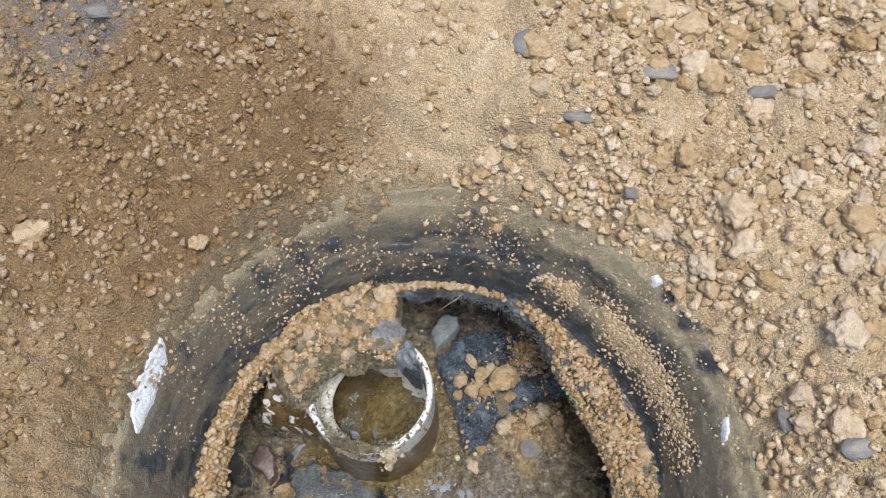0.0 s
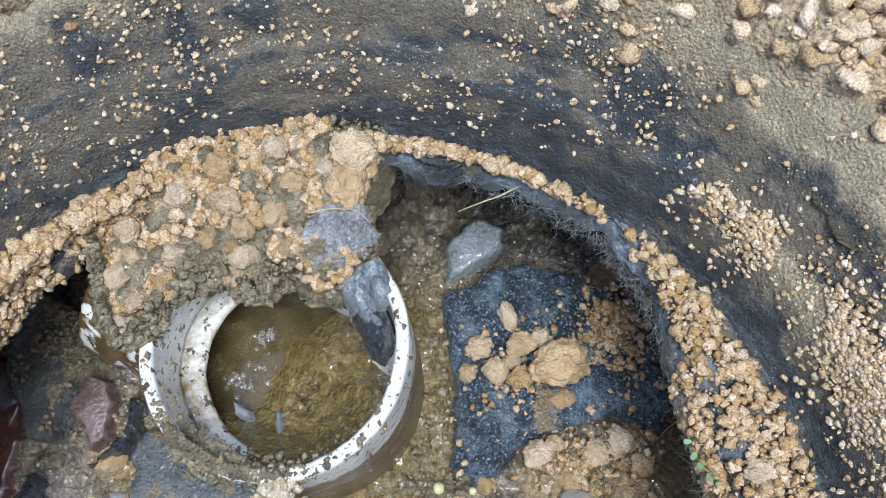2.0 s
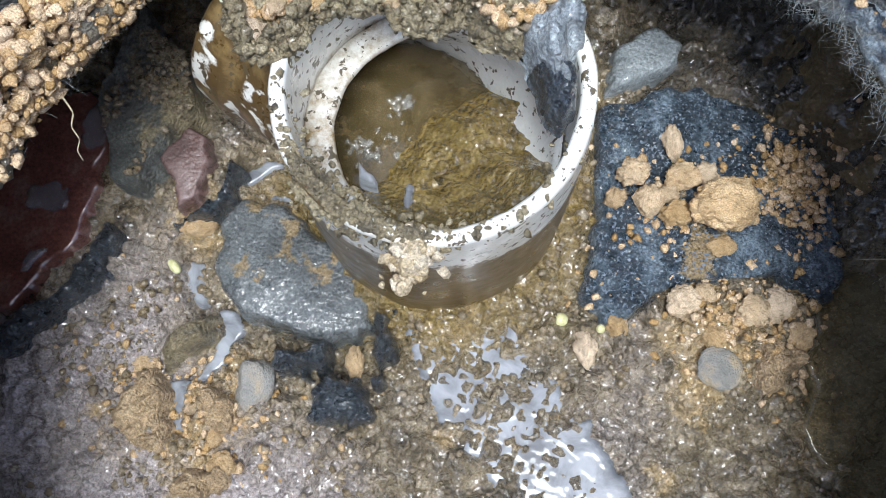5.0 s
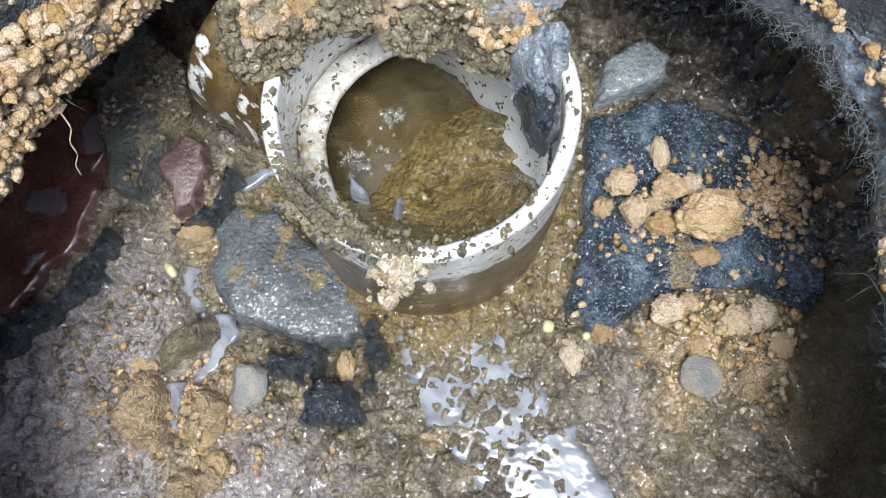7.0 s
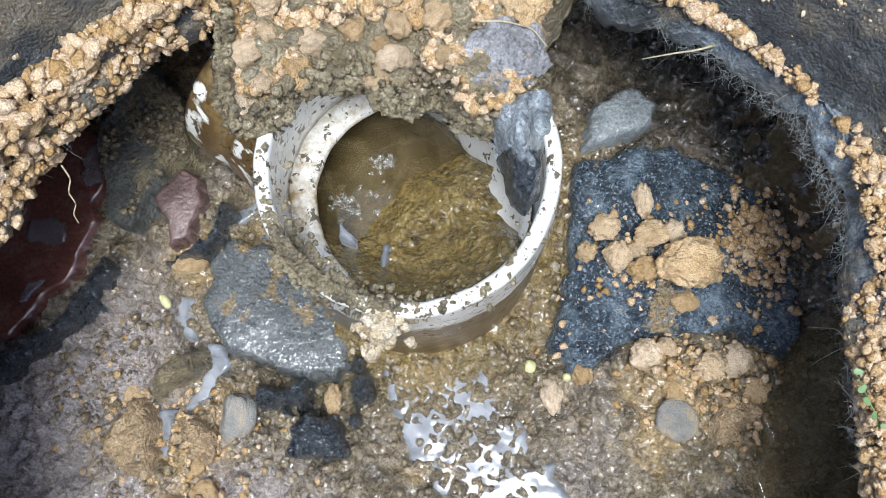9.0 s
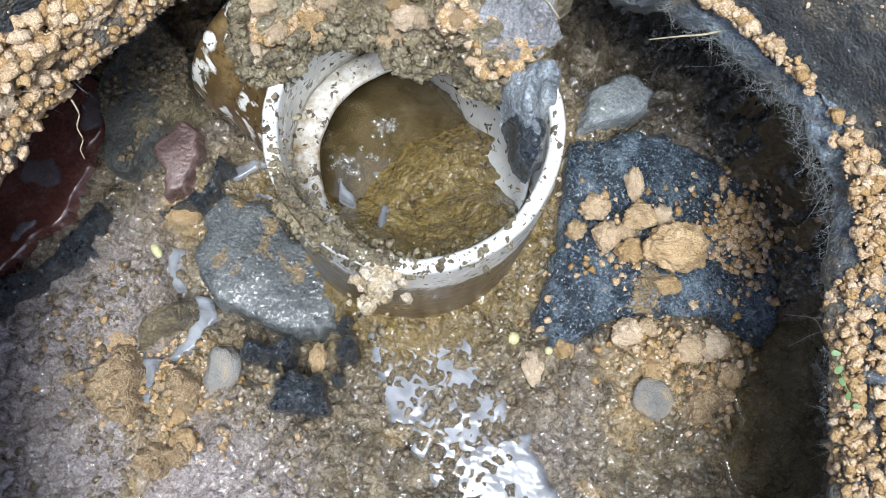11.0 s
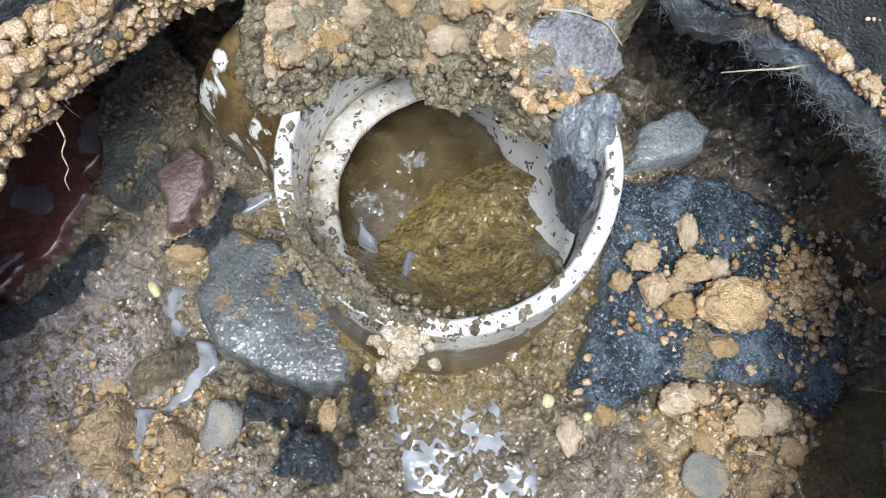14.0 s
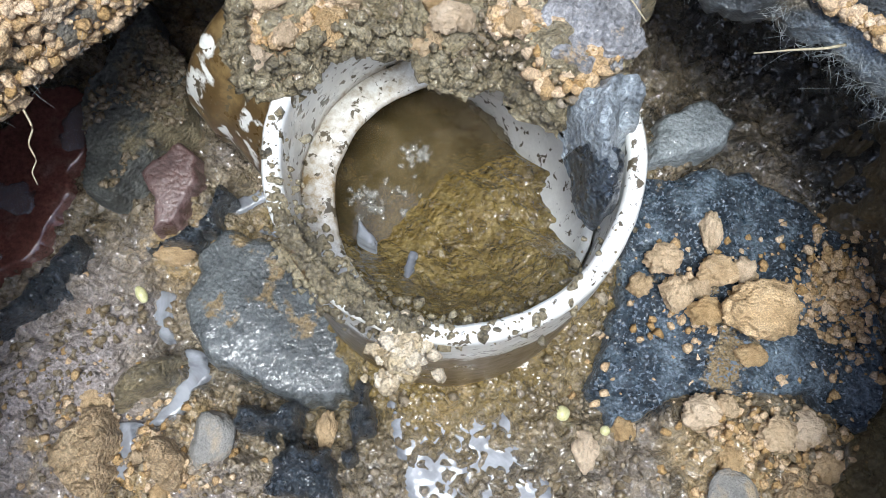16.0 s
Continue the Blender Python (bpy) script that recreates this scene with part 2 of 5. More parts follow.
CHUNK = earth("tarry_clay", [(0.05, 0.052, 0.056), (0.30, 0.30, 0.31), (0.55, 0.55, 0.56)], (0.4, 0.8), 70, 1.0, 0.004, 420, fine=900, grain=0.5, coat=0.4)
SLATE = earth("grey_slate", [(0.11, 0.11, 0.11), (0.22, 0.22, 0.22), (0.36, 0.355, 0.36)], (0.2, 0.5), 50, 1.0, 0.0022, 420, fine=800, coat=0.35, grain=0.4, masks=[("sand", (0.32, 0.22, 0.12), 0.08)])
DUSTSLATE = earth("dusty_slate", [(0.05, 0.047, 0.041), (0.11, 0.102, 0.088), (0.19, 0.175, 0.145)], (0.35, 0.7), 60, 1.0, 0.005, 420, fine=800, masks=[("sand", (0.25, 0.185, 0.105), 0.12)], grain=0.5)
WETSLAB = earth("wet_grey_slab", [(0.05, 0.05, 0.05), (0.105, 0.104, 0.103), (0.19, 0.187, 0.183)], (0.12, 0.45), 45, 1.0, 0.003, 520, fine=800, coat=0.5, grain=0.5, masks=[("sand", (0.26, 0.17, 0.085), 0.06)])
REDSLAB = earth("red_clay_slab", [(0.08, 0.030, 0.024), (0.16, 0.058, 0.044), (0.25, 0.15, 0.125)], (0.06, 0.25), 40, 0.35, 0.003, 120, fine=500, coat=1.0, masks=[("sand", (0.14, 0.10, 0.06), 0.06)])
STONE = earth("river_stone", [(0.17, 0.165, 0.155), (0.25, 0.24, 0.22), (0.40, 0.31, 0.20)], (0.5, 0.9), 1.1, 0.6, 0.003, 9, False, fine=20, vary=0.12)
BEAD = earth("cream_pebble", [(0.50, 0.42, 0.18), (0.62, 0.54, 0.28), (0.66, 0.60, 0.36)], (0.2, 0.4), 1.5, 0.2, 0.0005, 5, fine=12, grain=0.1)
CHALK = earth("white_plaster", [(0.62, 0.64, 0.66), (0.76, 0.78, 0.80), (0.82, 0.83, 0.84)], (0.5, 0.9), 90, 0.8, 0.004, 300, False, fine=700, grain=0.18, masks=[("sand", (0.42, 0.30, 0.17), 0.1)])
FIBRE = earth("cord_fibre", [(0.20, 0.20, 0.20), (0.34, 0.33, 0.31), (0.42, 0.40, 0.36)], (0.6, 0.9), 60, 0.1, fine=300, grain=0.1, vary=0.3, island=True)
ROOT = earth("pale_root", [(0.28, 0.20, 0.12), (0.42, 0.32, 0.20), (0.5, 0.40, 0.27)], (0.6, 0.9), 90, 0.3, fine=600)
LEAF = earth("green_leaf", [(0.07, 0.13, 0.035), (0.11, 0.19, 0.055), (0.15, 0.24, 0.08)], (0.4, 0.6), 120, 0.2, fine=500, grain=0.12)
# thin water whose pale base colour stands in for the reflected white sky
SKYWATER = liquid("sky_tinted_water", (0.20, 0.21, 0.235), 0.8, 0.08, 0.5, (0.38, 0.40, 0.435), 0.5)
FROTH = liquid("froth", (0.34, 0.33, 0.29), 0.45, 0.03, 0.1, (0.5, 0.49, 0.45))
# grey base colour in place of the sky mirrored by a water film
SHEEN = liquid("sky_sheen_film", (0.20, 0.20, 0.22), 0.5, 0.05, 0.3, (0.30, 0.30, 0.33))
MURKY = liquid("murky_waste_water", (0.085, 0.062, 0.025), 0.72, 0.03, 0.2, (0.16, 0.12, 0.06))
POOL = liquid("brown_pool_water", (0.17, 0.13, 0.062), 0.62, 0.03, 0.2, (0.25, 0.195, 0.10))
PALECAKE = earth("pale_crumbly_mud", [(0.34, 0.25, 0.14), (0.60, 0.48, 0.31), (0.72, 0.62, 0.45)], (0.5, 0.9), 120, 1.0, 0.003, 700, False, fine=1200, grain=0.4, island=True, vary=0.2)
BROWNCRUMB = earth("damp_soil_crumb", [(0.28, 0.18, 0.09), (0.42, 0.28, 0.145), (0.52, 0.37, 0.21)], (0.8, 1.0), 60, 1.0, 0.0018, 700, False, vary=0.24, grain=0.5, island=True, fine=1300)


# ---- mesh helpers ----
def mesh(name, verts, faces, mat, parent=None, label="", attrs=(), smooth_faces=True):
    me = bpy.data.meshes.new(name)
    verts = np.asarray(verts, float)
    me.from_pydata(verts.tolist(), [], faces if isinstance(faces, list) else faces.tolist())
    for key, values in dict(attrs).items():
        me.attributes.new(key, "FLOAT", "POINT").data.foreach_set("value", np.asarray(values, np.float32).ravel())
    if smooth_faces:
        me.polygons.foreach_set("use_smooth", np.ones(len(me.polygons), bool))
    me.materials.append(mat)
    me.update()
    ob = new(name, me)
    if parent:
        ob.parent = parent
    if label:
        ob["label"] = label
    return ob


def thing(name, at=(0, 0, 0), turn=(0, 0, 0)):
    ob = new(name)
    ob.empty_display_size = 0.02
    ob.matrix_basis = pose(*at, *turn)
    return ob


def grid_faces(n, m, wrap=False):
    i, j = np.meshgrid(np.arange(n if wrap else n - 1), np.arange(m - 1), indexing="ij")
    i2 = (i + 1) % n
    return np.stack([i * m + j, i2 * m + j, i2 * m + j + 1, i * m + j + 1], -1).reshape(-1, 4)


def slab(name, outline, base, top, mat, edge=0.004, bumps=(0.002, 90), rag=0.003, h=0.0018, parent=None, label="", sand=None, bottom=0.004, crumbs=0.0):
    """A lump or sheet with a ragged outline, rounded edge and uneven top. base and top: functions of x, y."""
    xs, ys = [p[0] for p in outline], [p[1] for p in outline]
    gx, gy = np.meshgrid(np.arange(min(xs) - 0.01, max(xs) + 0.01, h), np.arange(min(ys) - 0.01, max(ys) + 0.01, h), indexing="ij")

    def dist(x, y):
        return poly_dist(x, y, outline) + rag * fbm(x, y, 3.1, 70, 4, 0.6)
    d = dist(gx, gy)
    e = h * 0.3
    nx, ny = (dist(gx + e, gy) - dist(gx - e, gy)) / (2 * e), (dist(gx, gy + e) - dist(gx, gy - e)) / (2 * e)
    ln = np.maximum(nx * nx + ny * ny, 0.3)
    out = (d < 0) & (d > -2.2 * h)
    gx, gy = np.where(out, gx - d * nx / ln, gx), np.where(out, gy - d * ny / ln, gy)
    inside = d > 0
    cell = inside[:-1, :-1] | inside[1:, :-1] | inside[1:, 1:] | inside[:-1, 1:]
    m = gx.shape[1]
    ci, cj = np.nonzero(cell)
    quads = np.stack([ci * m + cj, (ci + 1) * m + cj, (ci + 1) * m + cj + 1, ci * m + cj + 1], -1)
    used, inv = np.unique(quads, return_inverse=True)
    quads = inv.reshape(-1, 4)
    x, y, dd = gx.ravel()[used], gy.ravel()[used], np.maximum(d.ravel()[used], 0)
    k = np.sqrt(np.clip(1 - (1 - np.clip(dd / edge, 0, 1)) ** 2, 0, 1))
    lo = base(x, y) - bottom
    hi = lo + (top(x, y) - lo) * k + k * (bumps[0] * fbm(x, y, 1.7, bumps[1], 4, 0.55))
    if crumbs:
        hi = hi + k * crumbs * crumble(x, y, crumbs, 5)
    n = len(x)
    v = np.concatenate([np.stack([x, y, hi], -1), np.stack([x, y, lo], -1)])
    faces = np.concatenate([quads, quads[:, ::-1] + n])
    edges = np.sort(np.concatenate([quads[:, [0, 1]], quads[:, [1, 2]], quads[:, [2, 3]], quads[:, [3, 0]]]), 1)
    dire = np.concatenate([quads[:, [0, 1]], quads[:, [1, 2]], quads[:, [2, 3]], quads[:, [3, 0]]])
    _, first, count = np.unique(edges, axis=0, return_index=True, return_counts=True)
    rim = dire[first[count == 1]]
    faces = np.concatenate([faces, np.stack([rim[:, 1], rim[:, 0], rim[:, 0] + n, rim[:, 1] + n], -1)])
    s = np.zeros(n) if sand is None else sand(x, y)
    return mesh(name, v, faces, mat, parent, label, {"sand": np.concatenate([s, s])})


def ball(level):
    bm = bmesh.new()
    bmesh.ops.create_icosphere(bm, subdivisions=level, radius=1)
    v, f = np.array([p.co[:] for p in bm.verts]), np.array([[q.index for q in p.verts] for p in bm.faces])
    bm.free()
    return v, f


BALLS = {k: ball(k) for k in (1, 2, 3, 4, 5)}


def knobs(p, cell, seed):
    """Height of round grains packed in space, in units of cell."""
    p = p / cell
    f = np.floor(p)
    best = np.zeros(len(p))
    for a in (-1, 0, 1):
        for b in (-1, 0, 1):
            for c in (-1, 0, 1):
                g = f + (a, b, c)
                q = [lattice(g[:, 0] + seed * 31, g[:, 1], g[:, 2] + k * 57) for k in (0, 1, 2, 3)]
                d2 = (p[:, 0] - g[:, 0] - q[0]) ** 2 + (p[:, 1] - g[:, 1] - q[1]) ** 2 + (p[:, 2] - g[:, 2] - q[2]) ** 2
                best = np.maximum(best, np.sqrt(np.maximum((0.4 + 0.45 * q[3]) ** 2 - d2, 0)))
    return best


def grainy(level, seed, rough=0.25, cell=0.45, tall=1.0):
    """A crumbly clod: a lump with grains of two sizes standing out of it."""
    v, f = BALLS[level]
    px, py, pz = 0.8 * v[:, 0] + 0.6 * v[:, 1], 0.48 * v[:, 1] - 0.64 * v[:, 0] + 0.6 * v[:, 2], 0.36 * v[:, 0] - 0.48 * v[:, 1] + 0.8 * v[:, 2]
    d = 0.86 + rough * fbm(px + seed * 3.7, py + seed, pz, 1.7, 4)
    v = v * d[:, None]
    v = v * (1 + 0.55 * cell * knobs(v, cell, seed) + 0.95 * cell * 0.42 * knobs(v, cell * 0.42, seed + 3))[:, None]
    v[:, 2] *= tall
    v[:, 2] = np.maximum(v[:, 2], -0.5)
    return v, f


def lump(level, seed, rough=0.28, grit=0.05, flat=0.8):
    v, f = BALLS[level]
    d = 1 + rough * fbm(v[:, 0] + seed * 3.7, v[:, 1], v[:, 2], 1.3, 3) + grit * fbm(v[:, 0], v[:, 1] + seed, v[:, 2], 7, 2, 0.8)
    v = v * d[:, None]
    v[:, 2] *= flat
    v[:, 2] = np.maximum(v[:, 2], -0.55 * flat)
    return v, f


def mesh_data(name, v, f, mat):
    me = bpy.data.meshes.new(name)
    me.from_pydata(v.tolist(), [], f.tolist())
    me.polygons.foreach_set("use_smooth", np.ones(len(f), bool))
    me.materials.append(mat)
    return me


CLODS = [mesh_data("soil_clod", *grainy(5, s, 0.20, 0.27), CLOD) for s in range(7)]
SMALL = [mesh_data("soil_clod", *grainy(4, s + 20, 0.24, 0.42), CLOD) for s in range(6)]
RNG = np.random.default_rng(11)


def clod(x, y, z, size, label, group, squash=(1, 1, 1), name="soil_clod", data=None, category="soil clod", turn=None):
    me = data or (CLODS if size > 0.0055 else SMALL)[int(RNG.integers(0, 6))]
    ob = new(name, me)
    ob.matrix_basis = pose(x, y, z + 0.30 * size * squash[2], *(RNG.uniform(-12, 12, 2)), RNG.uniform(0, 360) if turn is None else turn) @ Matrix.Diagonal((*(size * s for s in squash), 1))
    return tagged(ob, label, category, group)


def scatter(name, x, y, z, size, mat, label, level=1, category="soil crumbs", sink=0.25, parent=None, flat=0.8):
    """Many loose crumbs as one object."""
    x, y, z, size = (np.asarray(a, float) for a in (x, y, z, size))
    rng = np.random.default_rng(len(x) + 5)
    shapes = [lump(level, s + 50, 0.55, 0.22, flat) for s in range(9)]
    vs, fs, at = [], [], 0
    pick = rng.integers(0, 9, len(x))
    for k, (v, f) in enumerate(shapes):
        idx = np.nonzero(pick == k)[0]
        if not len(idx):
            continue
        a = rng.uniform(0, 2 * np.pi, len(idx))
        tilt = rng.uniform(-0.5, 0.5, len(idx))
        sc = size[idx, None] * rng.uniform(0.75, 1.25, (len(idx), 3))
        w = v[None] * sc[:, None, :]
        c, s = np.cos(tilt)[:, None], np.sin(tilt)[:, None]
        w = np.stack([w[..., 0] * c + w[..., 2] * s, w[..., 1], w[..., 2] * c - w[..., 0] * s], -1)
        c, s = np.cos(a)[:, None], np.sin(a)[:, None]
        w = np.stack([w[..., 0] * c - w[..., 1] * s, w[..., 0] * s + w[..., 1] * c, w[..., 2]], -1)
        w += np.stack([x[idx], y[idx], z[idx] + size[idx] * sink], -1)[:, None, :]
        vs.append(w.reshape(-1, 3))
        fs.append((f[None] + (at + np.arange(len(idx)) * len(v))[:, None, None]).reshape(-1, 3))
        at += len(idx) * len(v)
    ob = mesh(name, np.concatenate(vs), np.concatenate(fs), mat, parent)
    return tagged(ob, label, category, "", "stuff")


def strand(name, points, radius, mat, parent=None, label="", taper=0.4, sides=5):
    """A thin root, wire or stem along points."""
    pts = np.array(points, float)
    t = np.linspace(0, len(pts) - 1, len(pts) * 4)
    k = np.arange(len(pts))
    p = np.stack([np.interp(t, k, pts[:, i]) for i in range(3)], -1)
    p[1:-1] = (p[:-2] + 2 * p[1:-1] + p[2:]) / 4
    v = []
    for i, q in enumerate(p):
        d = Vector(p[min(i + 1, len(p) - 1)] - p[max(i - 1, 0)]).normalized()
        a = d.orthogonal().normalized()
        b = d.cross(a)
        r = radius * (1 - (1 - taper) * i / len(p))
        v += [tuple(Vector(q) + r * (a * math.cos(s * 2 * math.pi / sides) + b * math.sin(s * 2 * math.pi / sides))) for s in range(sides)]
    f = [[i * sides + s, i * sides + (s + 1) % sides, (i + 1) * sides + (s + 1) % sides, (i + 1) * sides + s] for i in range(len(p) - 1) for s in range(sides)]
    f += [list(range(sides))[::-1], list(range(len(v) - sides, len(v)))]
    return mesh(name, v, f, mat, parent, label)


# ---- heights of the place ----
CX, CY = -0.008, 0.125
PX, PY = -0.067, 0.2285


def polar(x, y):
    return np.hypot(x - CX, y - CY), np.arctan2(y - CY, x - CX)


def lip_in(a):
    """Inner radius of the tyre's bead by angle."""
    deg = np.degrees(a) % 360
    return np.interp(deg, [0, 26, 36, 45, 54, 62, 69, 90, 120, 150, 180, 210, 250, 300, 340, 360], [0.165, 0.161, 0.162, 0.169, 0.181, 0.191, 0.199, 0.202, 0.200, 0.200, 0.190, 0.186, 0.190, 0.186, 0.172, 0.165])


def ground_z(x, y):
    r, a = polar(x, y)
    z = np.interp(r, [0.0, 0.235, 0.250, 0.263, 0.292, 0.33, 0.45, 0.70, 1.5, 60], [0.14, 0.150, 0.190, 0.221, 0.250, 0.281, 0.312, 0.345, 0.38, 0.40])
    z = z + 0.012 * fbm(x, y, 0, 7, 3) * smooth(0.24, 0.34, r) + 0.005 * fbm(x, y, 2, 30, 4, 0.55)
    left = smooth(0.02, -0.10, x) * smooth(0.25, 0.30, r)
    scrape = smooth(0.02, 0.05, poly_dist(x, y, [(-0.16, 0.60), (-0.10, 0.47), (-0.01, 0.40), (0.07, 0.44), (0.09, 0.60)]) + 0.02) * 1.0
    crumbs = 0.6 * crumble(x, y, 0.026, 1, 0.55) * 0.026 + 0.7 * crumble(x, y, 0.011, 2, 0.8) * 0.011 + 0.8 * crumble(x, y, 0.0055, 3, 0.9) * 0.0055
    k = (1 - 0.15 * left) * (1 - 0.7 * scrape)
    z = z + crumbs * k + left * (0.007 * fbm(x, y, 13, 48, 4, 0.62) - 0.006 * np.abs(fbm(x, y, 27, 32, 3, 0.6)))
    # a small step along the edge of the scraped patch and a low bank beside it
    z = z + 0.010 * smooth(-0.004, 0.004, poly_dist(x, y, [(-0.11, 0.62), (-0.098, 0.49), (-0.06, 0.455), (-0.02, 0.43), (0.02, 0.412), (0.06, 0.42), (0.3, 0.45), (0.3, 0.62)]) + 0.004 * fbm(x, y, 5, 60, 3))
    z = z + 0.010 * np.exp(-(line_dist(x, y, [(-0.21, 0.31), (-0.17, 0.35), (-0.14, 0.40), (-0.10, 0.44)]) / 0.018) ** 2) * (1 + 0.8 * fbm(x, y, 9, 60, 3))
    return z


def tyre_profile(a):
    """Rows of r and z round the tyre, from its underside over the bead and sidewall to the tread."""
    ri = lip_in(a)
    g = 0.209 + 0.006 * np.cos(a - 2.7)
    back = 0.012 * np.exp(-((np.degrees(a) % 360 - 85) / 45) ** 2)
    rows = [(ri + 0.055, 0.095), (ri + 0.030, 0.108), (ri + 0.010, 0.117), (ri + 0.002, 0.122), (ri, 0.129), (ri + 0.003, 0.135), (ri + 0.010, 0.139),
            (g - 0.006, 0.140), (g, 0.139), (g + 0.003, 0.143), (g + 0.007, 0.157), (g + 0.014, 0.174), (g + 0.024, 0.192 - back), (g + 0.034, 0.208 - back), (g + 0.044, 0.221 - back * 0.6), (g + 0.054, 0.229), (g + 0.066, 0.226), (g + 0.078, 0.20)]
    return rows


def tyre_z(x, y):
    r, a = polar(x, y)
    g = 0.209 + 0.006 * np.cos(a - 2.7)
    back = 0.012 * np.exp(-((np.degrees(a) % 360 - 85) / 45) ** 2)
    k = [-0.05, -0.006, 0.0, 0.003, 0.007, 0.014, 0.024, 0.034, 0.044, 0.054, 0.066, 0.078]
    z0 = [0.138, 0.140, 0.139, 0.143, 0.157, 0.174, 0.192, 0.208, 0.221, 0.229, 0.226, 0.20]
    return np.interp(r - g, k, z0) - back * np.interp(r - g, [0.014, 0.024, 0.044, 0.054], [0, 1, 0.6, 0])


def top_z(x, y):
    """Top of whatever covers the ground outside the hole."""
    return np.maximum(ground_z(x, y), tyre_z(x, y))


STREAK_A = [(-0.168, 0.146), (-0.162, 0.134), (-0.154, 0.126)]
STREAK_B = [(-0.143, 0.130), (-0.134, 0.122), (-0.134, 0.110), (-0.137, 0.094), (-0.149, 0.087), (-0.141, 0.078), (-0.138, 0.066)]
STREAK_C = [(-0.165, 0.193), (-0.161, 0.204), (-0.154, 0.211)]
STREAK_D = [(-0.151, 0.192), (-0.141, 0.197)]
PUDDLE = [(-0.052, 0.158), (-0.036, 0.166), (-0.009, 0.194), (0.000, 0.180), (0.018, 0.167), (0.034, 0.155), (0.062, 0.146), (0.095, 0.118), (0.130, 0.103), (0.152, 0.080), (0.135, 0.062), (0.100, 0.088), (0.060, 0.112), (0.030, 0.098), (0.005, 0.112), (-0.022, 0.125), (-0.038, 0.143)]
POOLSIDE = [(0.125, 0.262), (0.150, 0.285), (0.185, 0.262), (0.205, 0.215), (0.200, 0.165), (0.165, 0.165), (0.140, 0.195), (0.132, 0.225)]


FELT_AT = [(-0.012, 0.301), (0.003, 0.263), (0.009, 0.239), (0.015, 0.205), (0.036, 0.193), (0.046, 0.210), (0.056, 0.225), (0.078, 0.239), (0.103, 0.252), (0.132, 0.254), (0.135, 0.271), (0.117, 0.302), (0.100, 0.326), (0.070, 0.334), (0.033, 0.335), (0.012, 0.322)]
SLAB_AT = [(-0.160, 0.183), (-0.148, 0.188), (-0.127, 0.190), (-0.102, 0.182), (-0.079, 0.168), (-0.066, 0.150), (-0.080, 0.136), (-0.109, 0.128), (-0.136, 0.134), (-0.156, 0.147), (-0.161, 0.166)]


def wide(a):
    """How far the pit is hollowed out sideways, by angle."""
    return 0.066 * np.exp(-((np.degrees(a) % 360 - 168) / 40) ** 2) + 0.032 * np.exp(-((np.degrees(a) % 360 - 88) / 20) ** 2)


def floor_z(x, y):
    r, a = polar(x, y)
    z = -0.010 + 0.012 * smooth(-0.15, 0.02, x) + 0.004 * fbm(x, y, 0, 14, 2)
    rough = 0.0050 * fbm(x, y, 1, 55, 5, 0.62) - 0.0050 * np.abs(fbm(x, y, 19, 75, 3, 0.6)) ** 0.6 + 0.0015 + 0.5 * 0.012 * crumble(x, y, 0.012, 4, 0.45) + 0.8 * 0.0055 * crumble(x, y, 0.0055, 6, 0.7)
    z = z + rough
    for bed, drop in ((FELT_AT, 0.008), (SLAB_AT, 0.006)):
        z = z - drop * smooth(-0.004, 0.006, poly_dist(x, y, bed))
    d = poly_dist(x, y, PUDDLE)
    z = z - smooth(-0.012, 0.010, d) * (0.0040 + 0.0012 * fbm(x, y, 6, 70, 2))
    k = smooth(0.060, 0.030, x) * smooth(-0.003, 0.008, d)
    net = -0.0010 + 0.0085 * np.abs(fbm(x, y, 15, 210, 2, 0.5)) ** 0.8 - 0.0024 * fbm(x, y, 23, 60, 2)
    z = z * (1 - k) + k * (net + 0.25 * rough - 0.0006)
    run = line_dist(x, y, [(0.020, 0.150), (0.062, 0.130), (0.095, 0.110), (0.135, 0.085)])
    z = z - 0.006 * np.exp(-(run / 0.009) ** 2) * smooth(0.03, 0.055, x)
    z = z - 0.014 * smooth(-0.012, 0.012, poly_dist(x, y, POOLSIDE))
    for line, w in ((STREAK_A, 0.0045), (STREAK_B, 0.0055), (STREAK_C, 0.0035), (STREAK_D, 0.0035)):
        z = z - 0.009 * np.exp(-(line_dist(x, y, line) / w) ** 2)
    # a low bank of dry crumbs at the foot of the flat stone
    z = z + 0.008 * np.exp(-(np.hypot(x - 0.10, y - 0.222) / 0.03) ** 2)
    z = z + 0.05 * smooth(0.205, 0.25, r - 1.1 * wide(a))
    z = z + 0.010 * smooth(0.082, 0.064, np.hypot(x - PX, y - PY))
    return z


